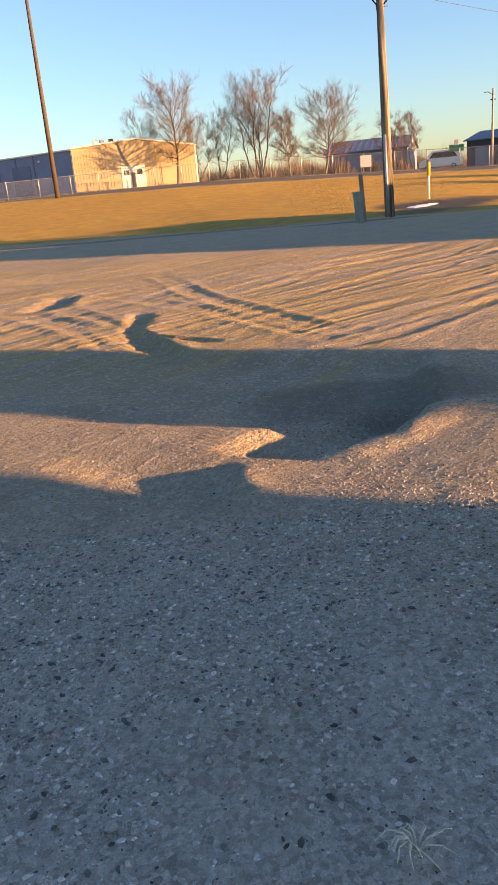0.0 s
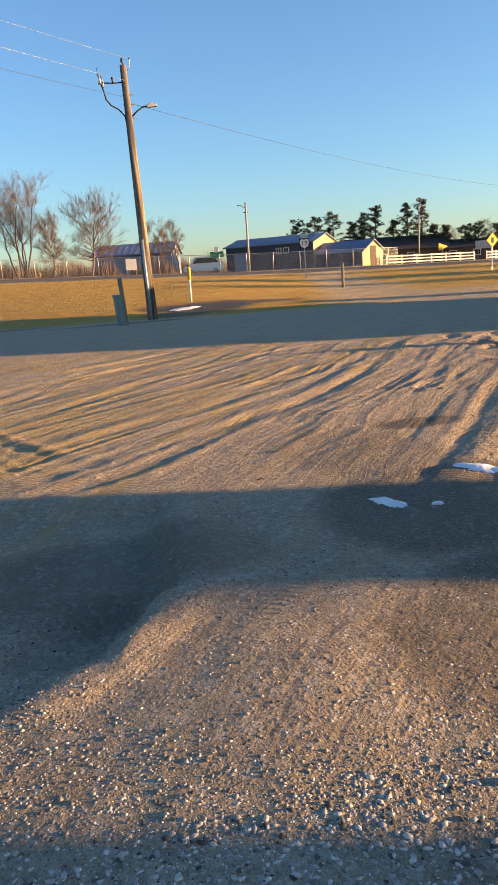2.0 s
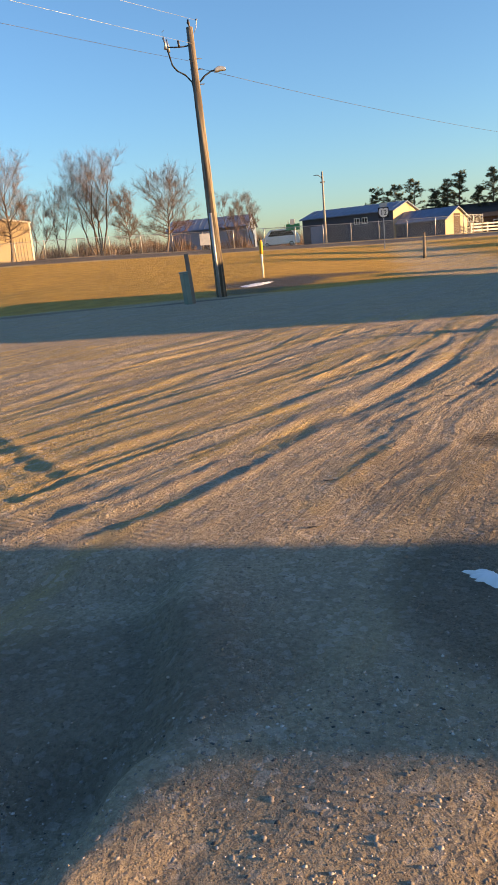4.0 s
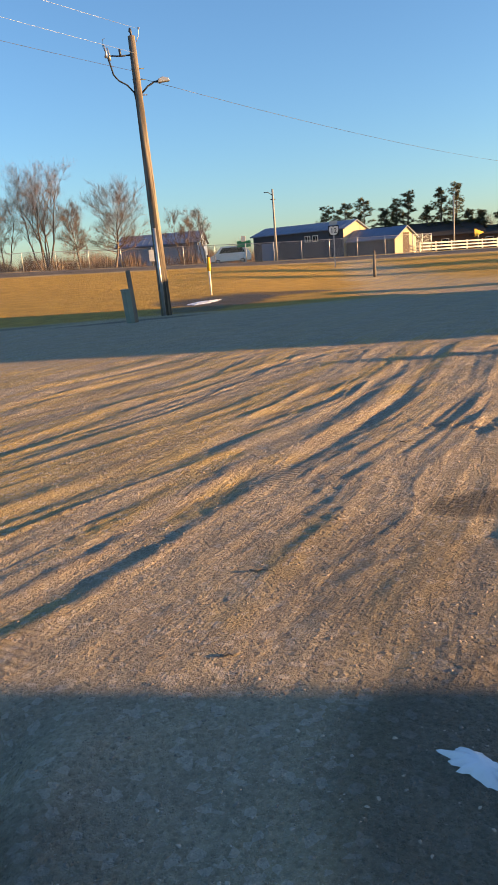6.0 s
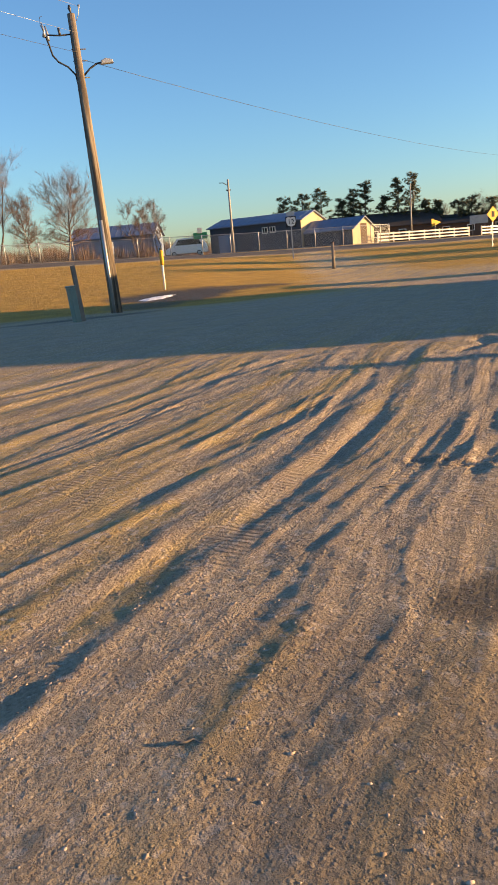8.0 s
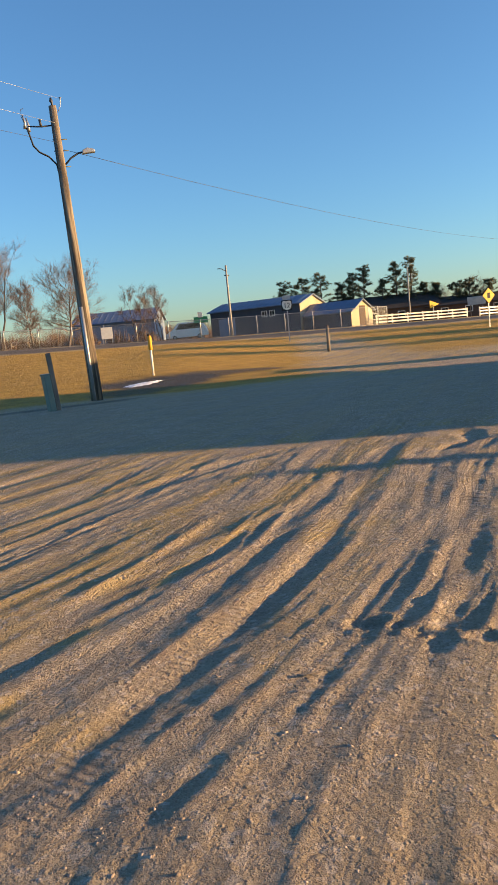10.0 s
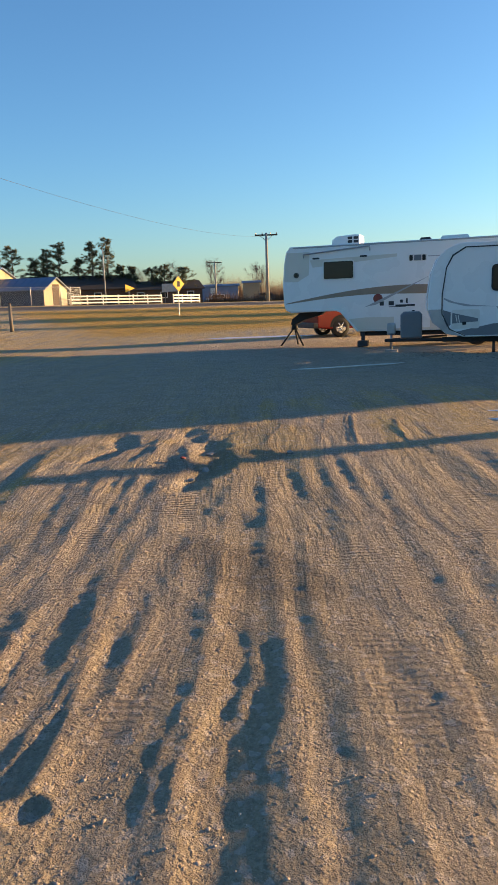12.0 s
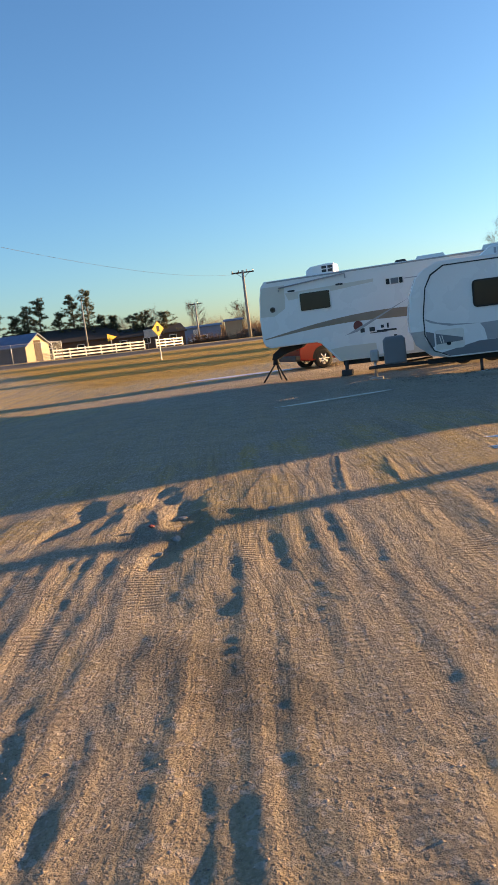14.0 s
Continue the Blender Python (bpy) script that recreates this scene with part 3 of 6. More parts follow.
def wheel(parent, x, y, r, w, hub, name="wheel"):
    """A wheel that stands on z = 0, its outer face towards -y."""
    bm = B()
    prof = [(r * 0.62, 0), (r * 0.9, 0), (r * 0.98, w * 0.12), (r, w * 0.25), (r, w * 0.75), (r * 0.9, w), (r * 0.62, w)]
    n = 28
    rings = [[bm.verts.new((x + q * math.cos(2 * math.pi * k / n), y + d, r + q * math.sin(2 * math.pi * k / n))) for q, d in prof] for k in range(n)]
    for k in range(n):
        a, b = rings[k], rings[(k + 1) % n]
        for i in range(len(prof) - 1):
            bm.faces.new((a[i], a[i + 1], b[i + 1], b[i])).smooth = True
    tyre = part(name, bm, M_BLACK, parent, "black rubber tyre on a light rim")
    bm = B()
    tube(bm, [(x, y + 0.05, r), (x, y + 0.06, r), (x, y + w, r)], r * 0.62, 24)
    for k in range(6):
        a = k * math.pi / 3
        tube(bm, [(x + r * 0.1 * math.cos(a), y + 0.02, r + r * 0.1 * math.sin(a)), (x + r * 0.58 * math.cos(a), y + 0.035, r + r * 0.58 * math.sin(a))], r * 0.09, 6)
    tube(bm, [(x, y + 0.0, r), (x, y + 0.06, r)], r * 0.2, 12)
    part("rim", bm, hub, tyre)
    return tyre


def slab(parent, name, pts, material, y=-0.004, depth=0.004, label=""):
    return part(name, solid(B(), pts, y, y + depth), material, parent, label)


def rv_window(parent, x0, x1, z0, z1, r=0.05):
    fr = slab(parent, "window", rounded(x0 - 0.04, x1 + 0.04, z0 - 0.04, z1 + 0.04, r + 0.03), M_WHITEPAINT if parent.name.startswith("fifth") else M_BLACK, -0.03, 0.03)
    slab(fr, "pane", rounded(x0, x1, z0, z1, r), M_GLASS, -0.034, 0.014, "dark tinted pane")
    return fr


# ---- campers ----
def fifth_wheel():
    L, W, H = 9.6, 2.45, 3.48
    rv = thing("fifth_wheel_camper", along(23.2, 26.45, 0.50, -0.866), "long white fifth wheel camper with tan swoosh, nose on a tripod", "camper", "parked campers")
    body = [(0.10, 1.30), (0.02, 1.5), (0.0, 2.2), (0.06, 2.9), (0.14, 3.3), (0.28, H), (L, H), (L, 0.52), (2.62, 0.52), (2.05, 1.18), (1.9, 1.24), (0.3, 1.22)]
    part("body", solid(B(), body, 0.0, W, 0.05), M_WHITE, rv)
    slab(rv, "nose_cap", [(0.06, 2.3), (0.10, 2.9), (0.18, 3.28), (1.0, 3.28), (0.95, 2.5), (0.55, 2.28)], M_CREAM, label="cream moulded nose cap")
    xs = np.linspace(0, 1, 14)
    top = [(0.12 + 5.9 * k, 1.55 + 0.50 * math.sin(k * 2.15)) for k in xs]
    bot = [(x, z - 0.03 - 0.27 * min(1, k * 1.4)) for (x, z), k in zip(top, xs)]
    slab(rv, "swoosh_decal", sweep(top, bot), M_TAN, label="tan curved stripe")
    slab(rv, "stripe_decal", [(2.9, 1.35), (5.0, 2.28), (5.1, 2.32), (3.3, 1.42)], M_GREYDECAL, -0.007, label="pale grey slanting stripe")
    slab(rv, "upper_band", [(1.0, 3.0), (4.0, 3.08), (4.0, 2.98), (1.1, 2.75)], M_CREAM)
    slab(rv, "lower_band", [(2.35, 0.95), (2.9, 1.0), (7.9, 1.0), (7.9, 0.56), (2.68, 0.56)], M_CREAM, label="cream lower panel")
    bay = slab(rv, "bay_door", rounded(3.9, 5.1, 0.62, 1.24, 0.05), M_WHITE, -0.014, 0.012, "white luggage door")
    slab(bay, "latch", rounded(4.5, 4.6, 1.14, 1.2, 0.02), M_DARKSTEEL, -0.025, 0.012)
    slab(rv, "emblem", rounded(3.2, 3.52, 1.46, 1.78, 0.155), M_RED, -0.006, 0.004, "dark red round emblem")
    for a, b2, c, d in ((3.42, 3.56, 1.38, 1.52), (3.72, 3.9, 1.38, 1.52), (3.95, 4.6, 1.34, 1.40), (3.72, 4.3, 1.32, 1.345), (4.1, 4.2, 1.46, 1.56), (4.3, 4.36, 1.44, 1.6)):
        slab(rv, "lettering_bar", rounded(a, b2, c, d, 0.012), M_DARKSTEEL, -0.006)
    slab(rv, "side_marker", rounded(5.1, 5.35, 1.66, 1.76, 0.04), M_GREYDECAL, -0.02, 0.02)
    rv_window(rv, 1.5, 2.52, 2.34, 2.92)
    vent = slab(rv, "fridge_vent", rounded(4.38, 4.98, 2.80, 3.02, 0.05), M_WHITEPAINT, -0.016, 0.014)
    for a in (4.41, 4.83):
        slab(vent, "vent_grille", rounded(a, a + 0.11, 2.82, 3.0, 0.03), M_BLACK, -0.022, 0.006)
    slab(vent, "vent_middle", rounded(4.56, 4.8, 2.82, 3.0, 0.02), M_SLATE, -0.022, 0.006)
    lamp = slab(rv, "porch_lamp", rounded(0.42, 0.60, 2.42, 2.60, 0.085, 6), M_DARKSTEEL, -0.04, 0.04, "round black porch lamp")
    slab(lamp, "lens", rounded(0.46, 0.56, 2.46, 2.56, 0.045, 6), M_GLASS, -0.05, 0.012)
    for a in (1.1, 2.75):
        slab(rv, "marker_lamp", rounded(a, a + 0.25, 3.02, 3.08, 0.03), M_DARKSTEEL, -0.03, 0.03)
    rail = B()
    tube(rail, [(0.8, -0.07, 3.08), (0.8, -0.07, 3.2), (3.1, -0.07, 3.38), (3.1, -0.07, 3.22)], 0.025, 6)
    part("awning_rail", rail, M_GREYDECAL, rv)
    part("seam", box(B(), 5.0, 7.8, -0.006, 0.002, 2.93, 2.96), M_GREYDECAL, rv)
    part("roof_edge", box(B(), 0.4, L - 0.05, -0.012, 0.05, H - 0.07, H - 0.02, 0.01), M_GREYDECAL, rv, "grey roof edge strip")
    ac = part("roof_air_conditioner", solid(B(), [(1.62, H + 0.002), (1.64, H + 0.2), (1.8, H + 0.32), (2.4, H + 0.36), (2.62, H + 0.34), (2.62, H + 0.002)], 0.7, 1.6, 0.05), M_WHITE, rv)
    for a in (2.2, 2.41):
        for c in (0.08, 0.2):
            slab(ac, "grille", rounded(a, a + 0.16, H + c, H + c + 0.09, 0.02), M_DARKSTEEL, 0.69, 0.012)
    for a, w, h, mm in ((4.6, 0.45, 0.13, M_DARKSTEEL), (5.3, 1.0, 0.15, M_WHITE), (7.4, 0.7, 0.2, M_WHITE)):
        part("roof_vent", solid(B(), [(a, H + 0.002), (a + 0.08, H + h), (a + w - 0.08, H + h * 1.05), (a + w, H + 0.002)], 0.9, 1.5, 0.02), mm, rv)
    pin = B()
    solid(pin, [(0.45, 1.23), (1.3, 1.23), (1.15, 1.1), (0.55, 0.95), (0.22, 0.78), (0.05, 0.78), (0.1, 0.98)], 0.75, 1.2, 0.02)
    part("pin_box", pin, M_BLACK, rv, "black steel pin box")
    tri = B()
    tube(tri, [(0.14, 0.95, 0.8), (0.14, 0.95, 0.6)], [0.09, 0.13], 12)
    for dx, dy in ((-0.45, -0.3), (0.4, -0.3), (0.0, 0.45)):
        tube(tri, [(0.14, 0.95, 0.68), (0.14 + dx, 0.95 + dy, 0.02)], 0.032, 6)
    part("tripod_stand", tri, M_BLACK, rv, "black pin stand with three legs")
    for a in (2.75, 8.6):
        leg = B()
        box(leg, a, a + 0.12, 0.15, 0.27, 0.18, 0.6, 0.01)
        box(leg, a - 0.12, a + 0.24, 0.05, 0.37, 0.0, 0.2, 0.02)
        part("landing_leg", leg, M_DARKSTEEL, rv)
    part("chassis_rail", box(B(), 2.7, L - 0.1, 0.25, 0.4, 0.36, 0.53, 0.01), M_BLACK, rv)
    part("far_chassis_rail", box(B(), 2.7, L - 0.1, W - 0.4, W - 0.25, 0.36, 0.53, 0.01), M_BLACK, rv)
    for a in (6.6, 7.5):
        wheel(rv, a, 0.08, 0.37, 0.22, M_WHITEPAINT)
        wheel(rv, a, W - 0.3, 0.37, 0.22, M_WHITEPAINT)
    return rv


def travel_trailer():
    L, W, H = 10.6, 2.45, 3.02
    rv = thing("travel_trailer", along(21.5, 19.1, 0.60, -0.80), "white travel trailer with slate skirt and dark red swoosh", "camper", "parked campers")
    shell = [(0.16, 0.95), (0.02, 1.3), (0.0, 1.6), (0.10, 2.3), (0.26, 2.68), (0.48, 2.88), (0.8, H), (L, H), (L, 0.58), (0.95, 0.58), (0.5, 0.66)]
    part("body", solid(B(), shell, 0.0, W, 0.03), M_WHITE, rv)
    slab(rv, "front_trim", sweep([(0.98, 0.60), (0.56, 0.78), (0.36, 1.2), (0.36, 1.7), (0.46, 2.4), (0.62, 2.72), (0.95, 2.92), (L, 2.95)],
                                 [(0.98, 0.62), (0.59, 0.80), (0.39, 1.2), (0.39, 1.7), (0.49, 2.39), (0.65, 2.69), (0.97, 2.89), (L, 2.92)]), M_DARKSTEEL, -0.012, 0.012, "dark edge moulding")
    slab(rv, "rock_guard", [(0.12, 0.98), (0.02, 1.32), (0.36, 1.32), (0.38, 1.1), (0.58, 0.78), (0.9, 0.60), (0.5, 0.67)], M_STEEL, label="grey rock guard")
    slab(rv, "skirt_band", [(1.0, 0.62), (0.75, 0.72), (1.7, 0.92), (L, 0.99), (L, 0.60)], M_SLATE, label="slate lower band")
    slab(rv, "pale_band", [(1.75, 1.36), (4.0, 1.42), (L, 1.47), (L, 0.99), (1.9, 0.925), (1.85, 1.2)], M_GREYDECAL, label="pale grey band")
    slab(rv, "front_decal", [(0.42, 1.62), (0.7, 1.5), (1.1, 1.42), (1.75, 1.36), (1.0, 1.38), (0.55, 1.5), (0.42, 1.58)], M_GREYDECAL, -0.006)
    hatch = slab(rv, "hatch_door", rounded(0.62, 1.34, 0.80, 1.30, 0.06), M_WHITEPAINT, -0.016, 0.014, "white luggage hatch")
    slab(hatch, "hatch_decal", [(0.64, 1.22), (1.3, 1.06), (1.3, 0.98), (0.64, 0.94)], M_SLATE, -0.02, 0.004)
    slab(hatch, "latch", rounded(0.9, 1.0, 0.9, 0.98, 0.02), M_BLACK, -0.03, 0.012)
    for q in (0.72, 0.78):
        slab(hatch, "decal_line", [(q, 1.16), (q + 0.02, 1.16), (q + 0.06, 0.96), (q + 0.04, 0.96)], M_WHITEPAINT, -0.024, 0.004)
    slab(rv, "corner_decal", [(0.40, 1.3), (0.60, 1.24), (0.60, 0.9), (0.5, 0.86), (0.42, 1.05)], M_SLATE, -0.006)
    rv_window(rv, 1.66, 2.48, 1.80, 2.40, 0.08)
    rv_window(rv, 3.56, 4.5, 1.80, 2.40, 0.08)
    slab(rv, "swoosh_decal", [(2.54, 2.36), (2.72, 2.52), (3.1, 2.70), (2.92, 2.52), (3.05, 2.44), (3.6, 2.44), (4.6, 2.56), (3.8, 2.36), (3.1, 2.29)], M_RED, label="dark red swoosh")
    lamp = slab(rv, "speaker", rounded(2.78, 2.99, 2.66, 2.87, 0.1, 6), M_DARKSTEEL, -0.03, 0.03, "round black outdoor speaker")
    slab(lamp, "cone", rounded(2.82, 2.95, 2.70, 2.83, 0.06, 6), M_STEEL, -0.036, 0.008)
    door = slab(rv, "slide_out", rounded(3.16, 6.4, 0.75, 2.80, 0.03), M_WHITE, -0.02, 0.018, "white slide-out room in a grey frame")
    for q in (3.14, 3.28, 6.4):
        slab(door, "frame_strip", [(q, 0.72), (q + 0.06, 0.72), (q + 0.06, 2.82), (q, 2.82)], M_GREYDECAL, -0.028, 0.026)
    edoor = slab(rv, "entry_door", rounded(7.2, 7.9, 0.7, 2.75, 0.06), M_WHITE, -0.02, 0.018, "white entry door")
    slab(edoor, "handle", rounded(7.28, 7.35, 1.55, 1.75, 0.02), M_BLACK, -0.05, 0.03)
    for a, w, h in ((1.9, 0.9, 0.26), (3.05, 1.0, 0.2), (5.4, 0.9, 0.3)):
        u = part("roof_unit", solid(B(), [(a, H + 0.002), (a + 0.35, H + h), (a + w - 0.05, H + h * 1.05), (a + w, H + 0.002)], 0.8, 1.6, 0.03), M_WHITE, rv)
        for q in range(4):
            slab(u, "louvre", rounded(a + 0.42 + q * 0.1, a + 0.48 + q * 0.1, H + 0.06, H + h * 0.8, 0.01), M_GREYDECAL, 0.79, 0.012)
    part("frame_rail", box(B(), 0.4, L, 0.3, 0.42, 0.44, 0.57, 0.01), M_BLACK, rv)
    part("underbelly", box(B(), 0.9, L - 0.1, 0.45, W - 0.45, 0.42, 0.56, 0.01), M_BLACK, rv, "black underbelly")
    ton = B()
    for s in (0.35, W - 0.35):
        tube(ton, [(0.6, s, 0.5), (-1.15, W / 2, 0.46)], 0.05, 6)
    part("tongue", ton, M_BLACK, rv, "black A-frame tongue")
    jk = B()
    tube(jk, [(-0.98, W / 2, 0.2), (-0.98, W / 2, 0.72)], 0.035, 8)
    box(jk, -1.1, -0.86, W / 2 - 0.12, W / 2 + 0.12, 0.62, 0.95, 0.05)
    part("tongue_jack", jk, M_STEEL, rv, "steel tongue jack")
    part("jack_block", box(B(), -1.16, -0.80, W / 2 - 0.18, W / 2 + 0.18, 0.0, 0.2, 0.015), M_CONCRETE, rv, "grey concrete block")
    gas = B()
    solid(gas, [(-0.72, 0.52), (-0.72, 1.18), (-0.64, 1.26), (-0.2, 1.26), (-0.12, 1.18), (-0.12, 0.52)], W / 2 - 0.35, W / 2 + 0.35, 0.05)
    part("gas_bottle_cover", gas, M_SLATE, rv, "dark plastic gas bottle cover")
    for a in (5.0, 5.85):
        wheel(rv, a, 0.06, 0.34, 0.2, M_WHITEPAINT)
        wheel(rv, a, W - 0.26, 0.34, 0.2, M_WHITEPAINT)
    step = part("entry_step", box(B(), 7.25, 7.85, -0.28, 0.3, 0.40, 0.44, 0.01), M_STEEL, rv, "folding steel step")
    leg = B()
    tube(leg, [(8.6, 0.35, 0.5), (8.6, 0.35, 0.0)], 0.04, 6)
    part("stabiliser_leg", leg, M_DARKSTEEL, rv)
    for a in (1.75,):
        leg = B()
        tube(leg, [(a, 0.35, 0.5), (a, 0.35, 0.0)], 0.04, 6)
        part("stabiliser_leg", leg, M_DARKSTEEL, rv)
    return rv


def pickup():
    t = thing("pickup_truck", along(27.0, 28.4, 0.93, -0.37), "dark red pickup truck parked behind the camper", "truck")
    # local x from the tail (0) forward, near side towards -y
    lower = [(0.0, 0.42), (0.0, 1.32), (2.0, 1.34), (3.9, 1.32), (5.0, 1.22), (5.55, 1.1), (5.62, 0.5), (5.0, 0.36), (1.7, 0.34), (0.4, 0.36)]
    part("body", solid(B(), lower, 0.0, 1.95, 0.06, 3), M_TRUCK, t)
    cab = [(1.95, 1.32), (2.1, 1.86), (2.4, 1.93), (3.6, 1.92), (4.3, 1.36)]
    c = part("cab", solid(B(), cab, 0.1, 1.85, 0.06, 3), M_TRUCK, t)
    slab(c, "side_window", [(2.25, 1.4), (2.32, 1.78), (3.45, 1.8), (3.95, 1.4)], M_GLASS, 0.094, 0.01)
    for x in (1.05, 4.65):
        arch = [(x + 0.5 * math.cos(a), 0.42 + 0.5 * math.sin(a)) for a in np.linspace(0, math.pi, 13)]
        slab(t, "wheel_arch", arch, M_BLACK, -0.006, 0.02)
        wheel(t, x, -0.02, 0.40, 0.26, M_CHROME)
        wheel(t, x, 1.70, 0.40, 0.26, M_CHROME)
    part("rear_bumper", box(B(), -0.2, 0.06, 0.02, 1.93, 0.40, 0.62, 0.04), M_DARKSTEEL, t, "dark steel rear bumper")
    for y in (-0.012, 1.82):
        part("tail_lamp", box(B(), -0.015, 0.2, y, y + 0.14, 0.88, 1.24, 0.02), M_TAIL, t, "red tail lamp")
    part("tailgate", box(B(), -0.025, 0.02, 0.17, 1.78, 0.8, 1.3, 0.01), M_TRUCK, t)
    part("front_bumper", box(B(), 5.5, 5.75, 0.05, 1.9, 0.45, 0.7, 0.04), M_CHROME, t)
    return t


fifth_wheel()
travel_trailer()
pickup()


# ---- poles, posts and boxes ----
def utility_pole():
    p = thing("utility_pole", pose(6.35, 31.8, field_z(6.35, 31.8) - 0.05, 0, -1.5, 0), "tall weathered wooden utility pole with a street lamp", "utility pole")
    part("pole", tube(B(), [(0, 0, 0), (0, 0, 3), (0, 0, 6), (0, 0, 9.6)], [0.205, 0.18, 0.15, 0.12], 20), M_POLE, p)
    bm = tube(B(), [(-0.10, -0.17, 0), (-0.09, -0.155, 3.2)], 0.06, 10)
    part("conduit", bm, M_STEEL, p, "grey conduit up the pole")
    arm = part("lamp_arm", tube(B(), [(0.1, 0, 7.75), (0.35, 0, 7.98), (0.6, 0, 8.12), (0.82, 0, 8.16)], 0.03, 8), M_DARKSTEEL, p, "curved lamp arm")
    head = B()
    solid(head, [(0.72, 8.08), (0.74, 8.2), (0.9, 8.27), (1.12, 8.22), (1.15, 8.12)], -0.1, 0.1, 0.03)
    part("lamp_head", head, M_STEEL, arm, "grey street lamp head")
    cab = tube(B(), [(-0.12, 0, 7.6), (-0.14, 0, 7.8), (-0.35, 0, 8.05), (-0.62, 0, 8.2), (-0.78, 0, 8.4), (-0.85, 0, 8.75), (-0.9, 0, 8.95)], 0.028, 8)
    part("riser_cable", cab, M_BLACK, p, "black cable loop")
    br = tube(B(), [(0, 0, 9.02), (-0.45, 0, 8.98), (-0.85, 0, 9.0)], 0.025, 8)
    tube(br, [(-0.45, 0, 8.98), (-0.47, 0, 9.2)], 0.04, 8)
    bracket = part("cutout_bracket", br, M_DARKSTEEL, p, "steel bracket with fuse cutouts")
    for x, z in ((-0.85, 8.85), (-0.95, 8.95)):
        part("fuse_cutout", tube(B(), [(x, 0.03, z), (x + 0.02, 0.03, z + 0.18), (x - 0.03, 0.03, z + 0.42)], [0.06, 0.04, 0.02], 8), M_STEEL, bracket)
    part("jumper_wire", tube(B(), [(-0.95, 0, 9.1), (-1.02, 0, 9.3), (-1.0, 0, 9.52), (-0.92, 0, 9.55)], 0.01, 5), M_BLACK, bracket)
    part("top_insulator", tube(B(), [(0, 0, 9.6), (0, 0, 9.68), (-0.02, 0, 9.75), (-0.02, 0, 9.86)], [0.03, 0.03, 0.06, 0.03], 8), M_DARKSTEEL, p)
    part("side_insulator", tube(B(), [(0.14, 0, 9.4), (0.24, 0, 9.58), (0.28, 0, 9.75), (0.28, 0, 9.86)], [0.012, 0.012, 0.012, 0.05], 6), M_STEEL, p)
    for z in (8.55, 8.2, 7.7):
        part("through_bolt", tube(B(), [(-0.16, -0.05, z), (0.3, -0.05, z)], 0.018, 6), M_DARKSTEEL, p)
    return p


utility_pole()


def marker_post():
    x, y = 9.85, 39.4
    p = thing("marker_post", pose(x, y, field_z(x, y) - 0.02), "slim marker post with an orange cap", "marker post")
    part("post", tube(B(), [(0, 0, 0), (0, 0, 1.42)], 0.05, 10), M_WHITEPAINT, p)
    part("cap", tube(B(), [(0, 0, 1.15), (0, 0, 1.18), (0, 0, 1.75), (0, 0, 1.8)], [0.07, 0.09, 0.09, 0.05], 12), M_ORANGE, p, "orange plastic cap")
    part("tip", tube(B(), [(-0.02, 0, 1.78), (-0.02, 0, 1.9)], 0.045, 8), M_BLACK, p)
    return p


def green_cabinet():
    x, y = 4.75, 29.2
    p = thing("utility_pedestal", pose(x, y, field_z(x, y) - 0.03, 0, -4, 12), "green metal utility pedestal beside the pole", "utility box")
    part("box", box(B(), -0.16, 0.02, -0.2, 0.2, 0, 1.1, 0.02), M_GREENBOX, p)
    part("stake", box(B(), 0.06, 0.2, -0.05, 0.03, 0, 1.75, 0.01), M_WOOD, p, "grey wooden stake")
    part("lid", box(B(), -0.18, 0.04, -0.22, 0.22, 1.1, 1.16, 0.015), M_GREENBOX, p)
    return p


marker_post()
green_cabinet()
x, y = 22.3, 47.6
post = thing("delineator_post", pose(x, y, field_z(x, y) - 0.02), "weathered wooden post at the ditch", "post")
part("post", tube(B(), [(0, 0, 0), (0, 0, 1.55)], [0.10, 0.085], 10), M_WOOD, post)
part("cap", tube(B(), [(0, 0, 1.55), (0, 0, 1.62)], [0.09, 0.07], 10), M_DARKWOOD, post)

